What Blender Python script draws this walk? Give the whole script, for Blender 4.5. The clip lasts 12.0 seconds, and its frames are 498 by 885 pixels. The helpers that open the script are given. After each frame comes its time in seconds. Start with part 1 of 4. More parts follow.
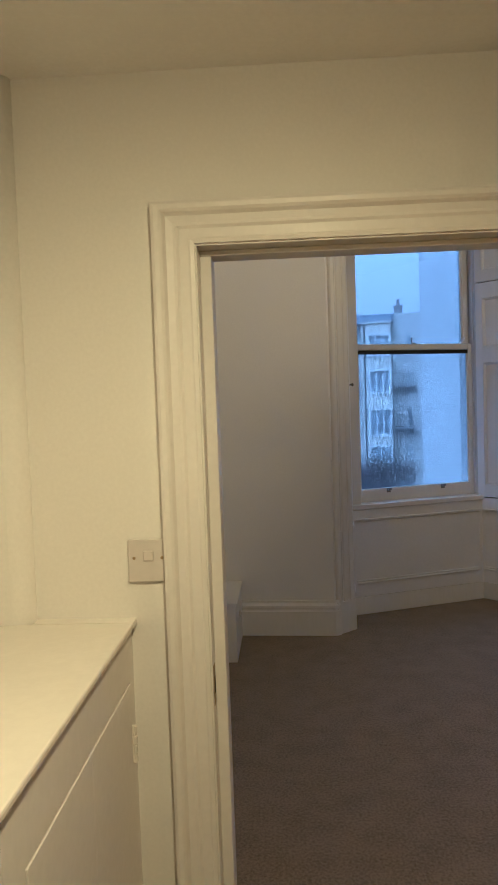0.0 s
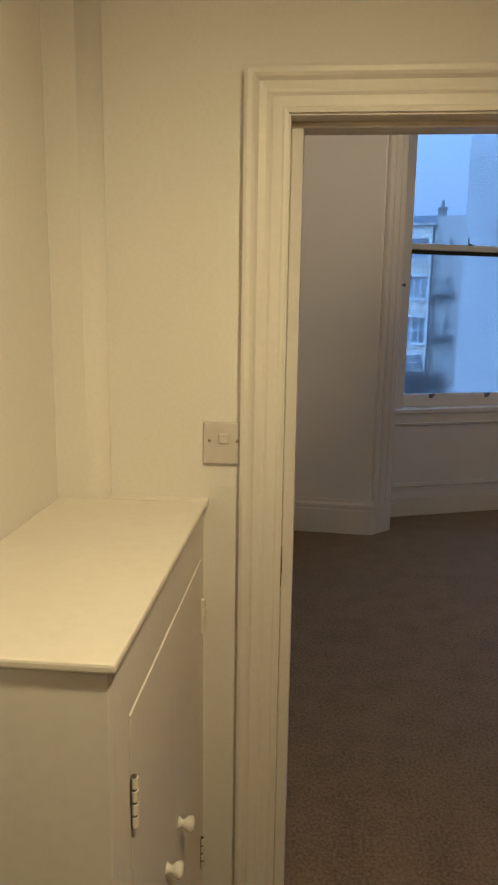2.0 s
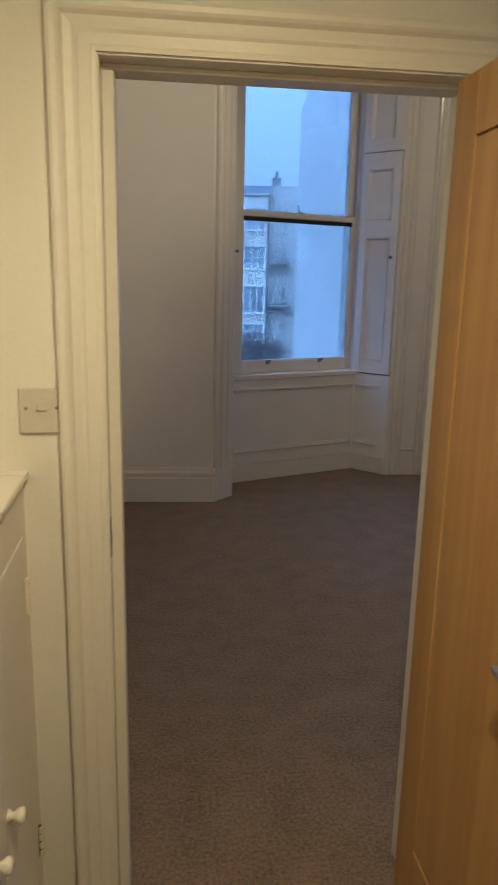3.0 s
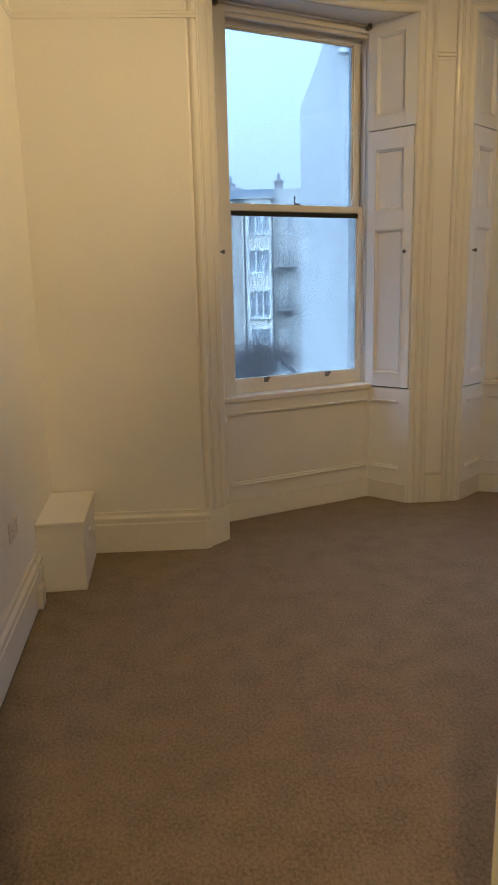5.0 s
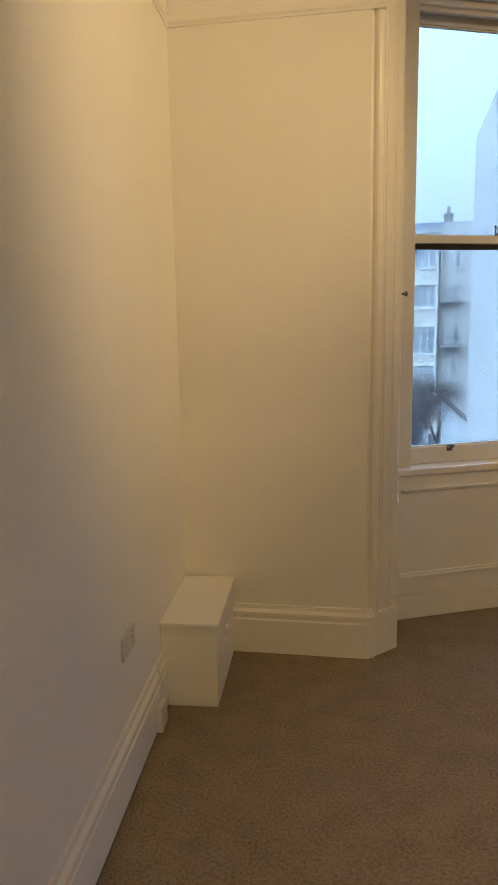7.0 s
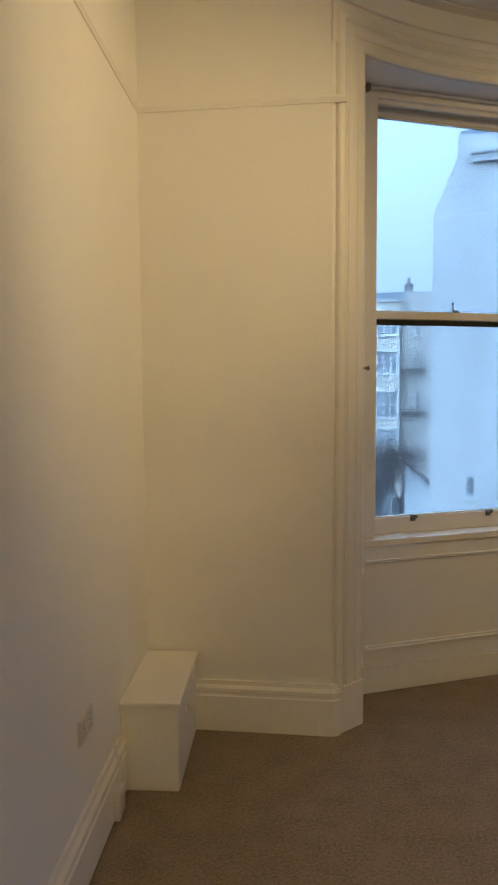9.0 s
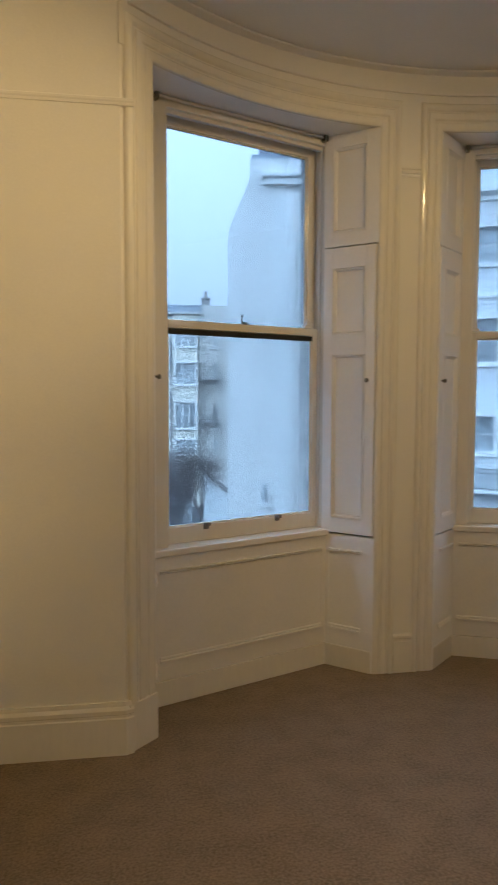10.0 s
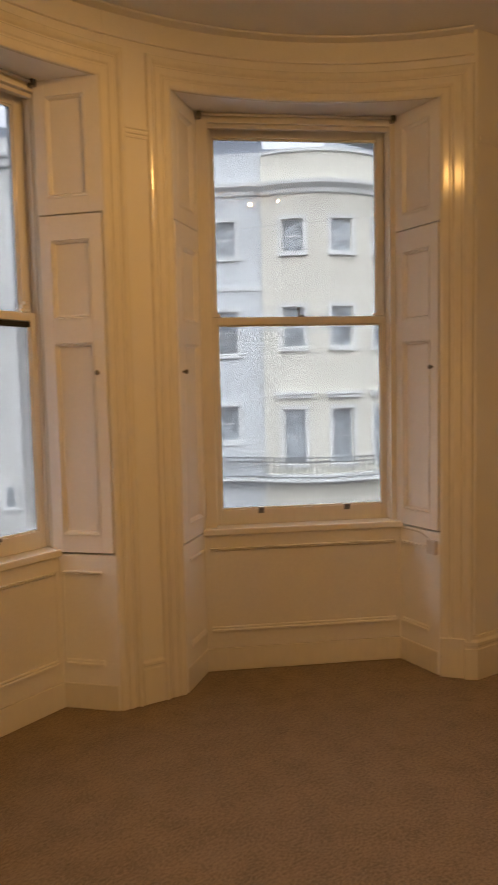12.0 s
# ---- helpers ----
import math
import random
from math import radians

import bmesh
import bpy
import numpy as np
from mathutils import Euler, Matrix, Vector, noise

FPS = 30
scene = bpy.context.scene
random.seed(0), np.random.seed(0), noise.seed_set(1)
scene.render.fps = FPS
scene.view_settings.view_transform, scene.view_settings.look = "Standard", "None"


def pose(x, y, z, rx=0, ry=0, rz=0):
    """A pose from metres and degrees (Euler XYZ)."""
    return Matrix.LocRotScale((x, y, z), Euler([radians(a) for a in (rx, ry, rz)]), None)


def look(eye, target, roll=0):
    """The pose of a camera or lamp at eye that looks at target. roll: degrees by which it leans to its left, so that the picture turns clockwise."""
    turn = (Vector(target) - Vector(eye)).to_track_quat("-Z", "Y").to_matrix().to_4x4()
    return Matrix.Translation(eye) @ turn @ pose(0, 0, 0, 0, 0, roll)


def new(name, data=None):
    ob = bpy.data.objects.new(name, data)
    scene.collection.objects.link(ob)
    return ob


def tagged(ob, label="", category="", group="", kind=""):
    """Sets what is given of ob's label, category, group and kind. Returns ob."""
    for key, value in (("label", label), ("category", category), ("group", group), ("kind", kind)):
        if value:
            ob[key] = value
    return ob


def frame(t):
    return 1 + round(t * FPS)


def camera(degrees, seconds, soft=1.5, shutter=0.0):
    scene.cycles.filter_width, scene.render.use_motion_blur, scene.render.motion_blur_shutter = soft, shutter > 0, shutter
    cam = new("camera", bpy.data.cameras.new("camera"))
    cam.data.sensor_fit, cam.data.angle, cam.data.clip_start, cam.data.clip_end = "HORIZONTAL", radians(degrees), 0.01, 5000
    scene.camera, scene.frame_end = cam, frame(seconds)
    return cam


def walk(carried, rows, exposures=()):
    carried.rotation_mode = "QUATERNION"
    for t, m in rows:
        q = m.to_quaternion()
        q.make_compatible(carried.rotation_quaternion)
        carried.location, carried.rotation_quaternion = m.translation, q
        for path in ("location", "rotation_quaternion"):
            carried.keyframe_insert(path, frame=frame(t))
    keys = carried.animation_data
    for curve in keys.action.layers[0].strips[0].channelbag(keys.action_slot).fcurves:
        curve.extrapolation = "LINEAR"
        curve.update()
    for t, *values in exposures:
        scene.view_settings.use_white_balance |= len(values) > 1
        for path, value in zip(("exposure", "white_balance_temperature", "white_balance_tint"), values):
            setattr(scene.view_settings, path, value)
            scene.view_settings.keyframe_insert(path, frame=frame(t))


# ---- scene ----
cam = camera(38.73, 12.0, soft=1.8, shutter=0.3)
PATH = [
    (0, (0.183, 0.253, 1.617), (0.079, 2.248, 1.513), -2.01),
    (0.5, (0.196, 0.258, 1.617), (0.146, 2.255, 1.52), -1.01),
    (1, (0.198, 0.254, 1.619), (0.271, 2.246, 1.462), -1.23),
    (1.5, (0.144, 0.251, 1.602), (0.142, 2.233, 1.338), -0.5),
    (2, (0.067, 0.254, 1.584), (-0.11, 2.21, 1.205), 0.84),
    (2.5, (0.054, 0.263, 1.57), (0.034, 2.218, 1.149), 1.36),
    (3, (0.109, 0.302, 1.56), (0.365, 2.233, 1.108), 1.27),
    (3.2, (0.141, 0.377, 1.56), (0.435, 2.301, 1.099), 0.85),
    (5, (0.311, 1.077, 1.561), (0.529, 3.016, 1.121), -1.37),
    (5.5, (0.381, 1.376, 1.564), (0.354, 3.33, 1.138), -2.58),
    (6, (0.364, 1.64, 1.567), (0.14, 3.587, 1.165), -2.01),
    (6.5, (0.282, 1.856, 1.608), (0.073, 3.812, 1.246), -0.99),
    (8.5, (0.315, 1.878, 1.655), (0.092, 3.845, 1.368), -1.74),
    (9, (0.291, 1.875, 1.673), (0.176, 3.864, 1.505), -0.38),
    (9.5, (0.308, 1.9, 1.673), (0.433, 3.891, 1.532), 0.43),
    (10, (0.336, 1.924, 1.662), (0.777, 3.87, 1.523), 0.22),
    (10.5, (0.37, 1.968, 1.676), (1.008, 3.859, 1.538), -0.6),
    (11, (0.498, 2.065, 1.671), (1.215, 3.926, 1.527), -1.53),
    (11.5, (0.577, 2.193, 1.658), (1.371, 4.022, 1.496), -1.68),
    (12, (0.631, 2.417, 1.664), (1.706, 4.095, 1.501), -1.26),
]
EXPOSURES = [(0, -0.24, 3480, 7), (1, -0.28, 3480, 7), (1.5, -0.26, 3500, 7), (2, -0.46, 3620, 8), (3.2, -0.18, 3520, 6), (4.8, 0.36, 4050, 1), (5.5, 0.38, 4250, 2), (6.5, 0.42, 4300, 2), (8.5, 0.36, 4050, 1),
             (9.5, 0.2, 4050, 0), (10, 0.2, 4200, 0), (10.5, 0.16, 4950, 4), (11.5, 0.14, 5850, 12), (12, 0.22, 5900, 12)]
walk(cam, [(t, look(eye, target, roll)) for t, eye, target, roll in PATH], EXPOSURES)

# ---- light ----
world = bpy.data.worlds.new("world")
scene.world = world
world.use_nodes = True
wn = world.node_tree.nodes
sky = wn.new("ShaderNodeTexSky")
sky.sky_type, sky.sun_disc = "NISHITA", False
sky.sun_elevation, sky.sun_rotation = radians(26), radians(210)
sky.air_density, sky.dust_density, sky.ozone_density = 1.0, 4.0, 1.0
# an overcast layer: far brighter overhead than at the horizon
height = wn.new("ShaderNodeTexGradient")
height.texture_mapping.mapping_x = "Z"
layer, cloud = wn.new("ShaderNodeMixRGB"), wn.new("ShaderNodeMixRGB")
layer.inputs[1].default_value = (4.5, 4.25, 4.4, 1)
layer.inputs[2].default_value = (20.6, 20.4, 20.5, 1)
cloud.inputs[0].default_value = 0.9
world.node_tree.links.new(height.outputs["Fac"], layer.inputs[0])
world.node_tree.links.new(sky.outputs[0], cloud.inputs[1])
world.node_tree.links.new(layer.outputs[0], cloud.inputs[2])
world.node_tree.links.new(cloud.outputs[0], wn["Background"].inputs[0])
wn["Background"].inputs[1].default_value = 1.0


def lamp(name, kind, place, energy, colour, target=None, **more):
    data = bpy.data.lights.new(name, kind)
    data.energy, data.color = energy, colour
    for key, value in more.items():
        if key == "radius":
            data.shadow_soft_size = value
        elif key == "cone":
            data.spot_size, data.spot_blend = radians(value), 1.0
        elif key == "size":
            data.shape, data.size, data.size_y = "RECTANGLE", *value
        elif key == "angle":
            data.angle = radians(value)
    ob = new(name, data)
    ob.matrix_world = look(place, target) if target else pose(*place)
    return ob


WARM, WARMER = (1.0, 0.505, 0.10), (1.0, 0.505, 0.125)
lamp("sun", "SUN", (0, 0, 30), 5.0, (1.0, 0.96, 0.9), target=(8, 14, 22), angle=25)
HALL_LAMP = (0.28, 0.72, 2.19)
ROOM_LAMP = (2.07, 3.34, 3.38)
lamp("hall_light", "SPOT", HALL_LAMP, 86, WARM, target=(0.02, 1.22, 0.45), radius=0.05, cone=169)
# weak bulb glow added to lift the hall ceiling and walls
lamp("hall_light", "POINT", HALL_LAMP, 8, WARM, radius=0.04)
lamp("room_light", "POINT", ROOM_LAMP, 18, WARMER, radius=0.016)
# extra downward cone at the main head, added to brighten the carpet
lamp("room_spot", "SPOT", ROOM_LAMP, 60, WARMER, target=(2.7, 4.1, 0), radius=0.016, cone=96)
lamp("room_light", "POINT", (2.35, 3.36, 3.38), 2, WARMER, radius=0.012)
lamp("room_spot", "SPOT", (2.35, 3.36, 3.37), 62, WARMER, target=(1.75, 5.7, 2.2), radius=0.02, cone=62)
lamp("room_spot", "SPOT", (1.84, 3.36, 3.37), 165, WARMER, target=(-0.40, 4.80, 2.25), radius=0.03, cone=66)


# ---- materials ----
def material(name, colour, rough=0.5, metal=0.0, vary=0.06, grain=40.0, bump=0.05, stretch=(1, 1, 1), large=2.0, second=None, spec=0.5, coat=0.0):
    """Two scales of noise in the colour and a fine relief."""
    m = bpy.data.materials.new(name)
    m.use_nodes = True
    n, l = m.node_tree.nodes, m.node_tree.links
    b = n["Principled BSDF"]
    b.inputs["Roughness"].default_value, b.inputs["Metallic"].default_value = rough, metal
    b.inputs["Specular IOR Level"].default_value = spec
    b.inputs["Coat Weight"].default_value = coat
    g = n.new("ShaderNodeNewGeometry")
    mp = n.new("ShaderNodeMapping")
    mp.inputs["Scale"].default_value = stretch
    l.new(g.outputs["Position"], mp.inputs["Vector"])
    fine, wide = n.new("ShaderNodeTexNoise"), n.new("ShaderNodeTexNoise")
    fine.inputs["Scale"].default_value, fine.inputs["Detail"].default_value = grain, 4
    wide.inputs["Scale"].default_value, wide.inputs["Detail"].default_value = large, 3
    l.new(mp.outputs[0], fine.inputs["Vector"])
    l.new(mp.outputs[0], wide.inputs["Vector"])
    add = n.new("ShaderNodeMath")
    add.operation = "ADD"
    l.new(fine.outputs[0], add.inputs[0])
    l.new(wide.outputs[0], add.inputs[1])
    ramp = n.new("ShaderNodeValToRGB")
    dark = second or tuple(c * (1 - vary) for c in colour)
    light = colour if second else tuple(min(1, c * (1 + vary)) for c in colour)
    ramp.color_ramp.elements[0].position, ramp.color_ramp.elements[0].color = 0.7, (*dark, 1)
    ramp.color_ramp.elements[1].position, ramp.color_ramp.elements[1].color = 1.0, (*light, 1)
    half = n.new("ShaderNodeMath")
    half.operation = "MULTIPLY"
    half.inputs[1].default_value = 0.83
    l.new(add.outputs[0], half.inputs[0])
    l.new(half.outputs[0], ramp.inputs[0])
    l.new(ramp.outputs[0], b.inputs["Base Color"])
    bp = n.new("ShaderNodeBump")
    bp.inputs["Strength"].default_value, bp.inputs["Distance"].default_value = bump, 0.01
    l.new(fine.outputs[0], bp.inputs["Height"])
    l.new(bp.outputs[0], b.inputs["Normal"])
    return m


def pane_glass(name, haze):
    """Old glass: sees through a dark tint that dims the outside, mirrors a little, with streaks of dried rain that
    double as haze.
    """
    m = bpy.data.materials.new(name)
    m.use_nodes = True
    n, l = m.node_tree.nodes, m.node_tree.links
    n.remove(n["Principled BSDF"])
    clear, gloss, dirt_haze = n.new("ShaderNodeBsdfTransparent"), n.new("ShaderNodeBsdfGlossy"), n.new("ShaderNodeBsdfTranslucent")
    # dark tint dims the outside in place of a lower exposure
    clear.inputs[0].default_value = (0.322, 0.326, 0.325, 1)
    gloss.inputs["Roughness"].default_value = 0.015
    fresnel = n.new("ShaderNodeFresnel")
    fresnel.inputs[0].default_value = 1.5
    a, b = n.new("ShaderNodeMixShader"), n.new("ShaderNodeMixShader")
    l.new(clear.outputs[0], a.inputs[1])
    l.new(dirt_haze.outputs[0], a.inputs[2])
    g, mp, t = n.new("ShaderNodeNewGeometry"), n.new("ShaderNodeMapping"), n.new("ShaderNodeTexNoise")
    mp.inputs["Scale"].default_value = (3.5, 3.5, 0.5)
    t.inputs["Scale"].default_value, t.inputs["Detail"].default_value = 2.0, 5
    l.new(g.outputs["Position"], mp.inputs[0])
    l.new(mp.outputs[0], t.inputs["Vector"])
    k = n.new("ShaderNodeMath")
    k.operation = "MULTIPLY"
    k.inputs[1].default_value = haze
    l.new(t.outputs[0], k.inputs[0])
    l.new(k.outputs[0], a.inputs[0])
    l.new(fresnel.outputs[0], b.inputs[0])
    l.new(a.outputs[0], b.inputs[1])
    l.new(gloss.outputs[0], b.inputs[2])
    l.new(b.outputs[0], n["Material Output"].inputs[0])
    return m


WALL = material("wall_paint", (0.80, 0.78, 0.74), 0.7, vary=0.02, grain=110, bump=0.035, large=1.5)
CEILING = material("ceiling_paint", (0.80, 0.79, 0.77), 0.85, vary=0.02, grain=90, bump=0.05)
GLOSS = material("gloss_paint", (0.80, 0.77, 0.70), 0.16, vary=0.02, grain=50, bump=0.03, stretch=(1, 1, 0.2), large=3)
EGGSHELL = material("eggshell_paint", (0.79, 0.77, 0.74), 0.42, vary=0.02, grain=60, bump=0.05, large=3)


def carpet(name):
    """Cut pile: pale and dark tufts, slightly trodden patches."""
    m = bpy.data.materials.new(name)
    m.use_nodes = True
    n, l = m.node_tree.nodes, m.node_tree.links
    b = n["Principled BSDF"]
    b.inputs["Roughness"].default_value, b.inputs["Specular IOR Level"].default_value = 0.95, 0.1
    b.inputs["Sheen Weight"].default_value, b.inputs["Sheen Roughness"].default_value = 0.15, 0.6
    g = n.new("ShaderNodeNewGeometry")
    tuft, fleck, wide = n.new("ShaderNodeTexVoronoi"), n.new("ShaderNodeTexNoise"), n.new("ShaderNodeTexNoise")
    tuft.inputs["Scale"].default_value = 420
    fleck.inputs["Scale"].default_value, fleck.inputs["Detail"].default_value = 90, 6
    wide.inputs["Scale"].default_value, wide.inputs["Detail"].default_value = 7.0, 6
    for t in (tuft, fleck, wide):
        l.new(g.outputs["Position"], t.inputs["Vector"])
    grey = n.new("ShaderNodeRGBToBW")
    l.new(tuft.outputs["Color"], grey.inputs[0])
    a, c = n.new("ShaderNodeMath"), n.new("ShaderNodeMath")
    a.operation = c.operation = "MULTIPLY_ADD"
    a.inputs[1].default_value, c.inputs[1].default_value = 0.30, 0.40
    l.new(grey.outputs[0], a.inputs[0])
    l.new(fleck.outputs[0], a.inputs[2])
    l.new(wide.outputs[0], c.inputs[0])
    l.new(a.outputs[0], c.inputs[2])
    ramp = n.new("ShaderNodeValToRGB")
    ramp.color_ramp.elements[0].position, ramp.color_ramp.elements[0].color = 0.46, (0.085, 0.062, 0.039, 1)
    ramp.color_ramp.elements[1].position, ramp.color_ramp.elements[1].color = 1.22, (0.295, 0.220, 0.141, 1)
    l.new(c.outputs[0], ramp.inputs[0])
    l.new(ramp.outputs[0], b.inputs["Base Color"])
    bp = n.new("ShaderNodeBump")
    bp.inputs["Strength"].default_value, bp.inputs["Distance"].default_value = 0.22, 0.003
    l.new(tuft.outputs["Distance"], bp.inputs["Height"])
    l.new(bp.outputs[0], b.inputs["Normal"])
    return m


CARPET = carpet("carpet")
# bright paint, whitened further: daylight on the reveals put into the colour
DAYLIT_WHITE = material("daylit_bright_white_paint", (0.87, 0.86, 0.85), 0.28, vary=0.015, grain=60, bump=0.05, large=3)
OAK = material("oak", (0.52, 0.325, 0.048), 0.4, grain=16, bump=0.03, stretch=(1.6, 1.6, 0.07), large=3, second=(0.42, 0.245, 0.032))
OAK_GROOVE_SHADE = material("oak_groove_shade", (0.05, 0.026, 0.010), 0.6, vary=0.2)
STEEL = material("brushed_steel", (0.74, 0.72, 0.68), 0.42, 1.0, vary=0.05, grain=200, bump=0.02)
BRASS = material("dull_brass", (0.35, 0.27, 0.15), 0.4, 1.0, vary=0.2, grain=80)
IRON = material("dark_metal", (0.20, 0.19, 0.175), 0.28, 0.9, vary=0.2, grain=80)
# near-black, also put in place of the shade in gaps, slots and holes
BLACK = material("near_black", (0.012, 0.012, 0.012), 0.7, vary=0.2)
PLASTIC = material("white_plastic", (0.62, 0.585, 0.55), 0.35, vary=0.02, grain=60, bump=0.01)
PORCELAIN = material("white_knob_paint", (0.84, 0.82, 0.77), 0.15, vary=0.01, bump=0.01)
GLASS = pane_glass("window_glass", 0.015)
# paled grey: sky reflections and far haze are put into the colour
FAR_GLASS = material("far_hazed_glass", (0.33, 0.36, 0.38), 0.12, vary=0.4, grain=3, bump=0.02, large=0.6)
CREAM = material("cream_stucco", (0.74, 0.715, 0.615), 0.85, vary=0.05, grain=9, bump=0.015, large=0.4)
PALE = material("pale_stucco", (0.66, 0.69, 0.70), 0.85, vary=0.05, grain=9, bump=0.015, large=0.4)
WHITE_STONE = material("white_stucco", (0.78, 0.79, 0.77), 0.8, vary=0.05, grain=9, bump=0.015, large=0.25)
GREY_RENDER = material("grey_render", (0.70, 0.70, 0.67), 0.85, vary=0.06, grain=6, bump=0.015, large=0.25)
STONE_GREY = material("grey_stucco", (0.56, 0.545, 0.50), 0.85, vary=0.07, grain=9, bump=0.015, large=0.4)
# dark grey carries the balconies' shade and the chimneys' silhouettes
GREY_STONE = material("dark_grey_stone", (0.28, 0.27, 0.26), 0.9, vary=0.15, grain=12, bump=0.1, large=0.8)
CONCRETE = material("pale_concrete", (0.42, 0.42, 0.41), 0.9, vary=0.1, grain=6, bump=0.1, large=0.5)
# lightened to blue-grey: far haze is put into the slate colour
SLATE = material("hazed_slate", (0.27, 0.30, 0.35), 0.7, vary=0.25, grain=6, bump=0.2)
RAIL_IRON = material("painted_iron", (0.07, 0.075, 0.08), 0.5, vary=0.1)
ASPHALT = material("asphalt", (0.055, 0.055, 0.058), 0.9, vary=0.3, grain=8, bump=0.2, large=0.2)
BARK = material("bark", (0.075, 0.060, 0.048), 0.9, vary=0.3, grain=20, bump=0.4)
LEAF = material("dull_foliage", (0.062, 0.044, 0.038), 0.8, vary=0.3, grain=5)


# ---- mesh helpers ----
def box(bm, x0, x1, y0, y1, z0, z1, bevel=0.0):
    v = [bm.verts.new((x, y, z)) for z in (z0, z1) for y in (y0, y1) for x in (x0, x1)]
    f = [bm.faces.new([v[i] for i in q]) for q in ((0, 2, 3, 1), (4, 5, 7, 6), (0, 1, 5, 4), (2, 6, 7, 3), (0, 4, 6, 2), (1, 3, 7, 5))]
    if bevel:
        bmesh.ops.bevel(bm, geom=list({e for q in f for e in q.edges}), offset=bevel, segments=2, affect="EDGES", profile=0.5)


def prism(bm, poly, z0, z1):
    low, high = [bm.verts.new((x, y, z0)) for x, y in poly], [bm.verts.new((x, y, z1)) for x, y in poly]
    n = len(poly)
    bm.faces.new(low[::-1])
    bm.faces.new(high)
    for i in range(n):
        bm.faces.new((low[i], low[(i + 1) % n], high[(i + 1) % n], high[i]))


def rod(bm, p, q, r0, r1=None, sides=10):
    p, q = Vector(p), Vector(q)
    turn = (q - p).to_track_quat("Z", "Y")
    rings = []
    for c, r in ((p, r0), (q, r0 if r1 is None else r1)):
        rings.append([bm.verts.new(c + turn @ Vector((r * math.cos(a), r * math.sin(a), 0))) for a in np.linspace(0, 2 * math.pi, sides, endpoint=False)])
    for i in range(sides):
        bm.faces.new((rings[0][i], rings[0][(i + 1) % sides], rings[1][(i + 1) % sides], rings[1][i]))
    bm.faces.new(rings[0][::-1])
    bm.faces.new(rings[1])


def turned(bm, profile, axis="Z", centre=(0, 0, 0), sides=16):
    """A turned shape: rows of (radius, height) along an axis."""
    c = Vector(centre)
    turn = {"Z": Matrix.Identity(3), "X": Matrix.Rotation(radians(90), 3, "Y"), "Y": Matrix.Rotation(radians(-90), 3, "X")}[axis]
    rings = [[bm.verts.new(c + turn @ Vector((r * math.cos(a), r * math.sin(a), h))) for a in np.linspace(0, 2 * math.pi, sides, endpoint=False)] for r, h in profile]
    for a, b in zip(rings, rings[1:]):
        for i in range(sides):
            bm.faces.new((a[i], a[(i + 1) % sides], b[(i + 1) % sides], b[i]))
    bm.faces.new(rings[0][::-1])
    bm.faces.new(rings[-1])


def sweep(bm, path, profile, closed=True):
    """Carries a profile of (out to the left of the way, up) along a path of plan points, mitred."""
    rings = []
    for i, p in enumerate(path):
        p = Vector(p)
        a = (p - Vector(path[i - 1])).normalized() if i else None
        b = (Vector(path[i + 1]) - p).normalized() if i + 1 < len(path) else None
        a, b = a or b, b or a
        na, nb = Vector((-a.y, a.x)), Vector((-b.y, b.x))
        n = (na + nb) / (1 + na.dot(nb))
        rings.append([bm.verts.new((p.x + n.x * o, p.y + n.y * o, z)) for o, z in profile])
    k = len(profile)
    for r, s in zip(rings, rings[1:]):
        for i in range(k):
            bm.faces.new((r[i], s[i], s[(i + 1) % k], r[(i + 1) % k]))
    bm.faces.new(rings[0])
    bm.faces.new(rings[-1][::-1])


def part(name, bm, mat, parent=None, label="", smooth=False, m=None):
    bmesh.ops.recalc_face_normals(bm, faces=bm.faces)
    me = bpy.data.meshes.new(name)
    bm.to_mesh(me)
    bm.free()
    me.materials.append(mat)
    if smooth:
        me.polygons.foreach_set("use_smooth", [True] * len(me.polygons))
    ob = new(name, me)
    if parent is not None:
        ob.parent = parent
    if m is not None:
        ob.matrix_basis = m
    return tagged(ob, label)


def made(name, mat, build, parent=None, label="", smooth=False, m=None):
    bm = bmesh.new()
    build(bm)
    return part(name, bm, mat, parent, label, smooth, m)


def empty(name, label, category, kind="", group="", m=None):
    ob = new(name)
    if m is not None:
        ob.matrix_basis = m
    return tagged(ob, label, category, group, kind)


def structure(name, mat, build, label, category):
    return tagged(made(name, mat, build), label, category, kind="structure")


# ---- plan ----
LEFT, RIGHT, BACK = -0.405, 4.55, 1.92
CEIL, HALL_CEIL = 3.48, 2.34
CX, CY, R = 2.04, 3.507, 2.247
BOW = (-44.3, -38.6, -2.2, 7.4, 44.2, 49.0)
SOFFIT = 3.165


def on_bow(a, off=0.0):
    return (CX + (R - off) * math.sin(radians(a)), CY + (R - off) * math.cos(radians(a)))


def bow(a, b, off=0.0, step=1.5):
    return [on_bow(t, off) for t in np.linspace(a, b, max(2, int(abs(b - a) / step) + 1))]


def window_frame_at(a, b):
    """The window's own axes: x along the chord of its opening, y outwards."""
    p, q = Vector(on_bow(a)), Vector(on_bow(b))
    return pose(p.x, p.y, 0, 0, 0, math.degrees(math.atan2(q.y - p.y, q.x - p.x))), (q - p).length


M1, W1 = window_frame_at(BOW[1], BOW[2])
M2, W2 = window_frame_at(BOW[3], BOW[4])


def plan(m, u, n):
    v = m @ Vector((u, n, 0))
    return (v.x, v.y)


CORNER_L, BEND = (LEFT, 5.205), (0.485, 5.145)
END_R, CORNER_R = (3.745, 4.985), (RIGHT, 4.965)

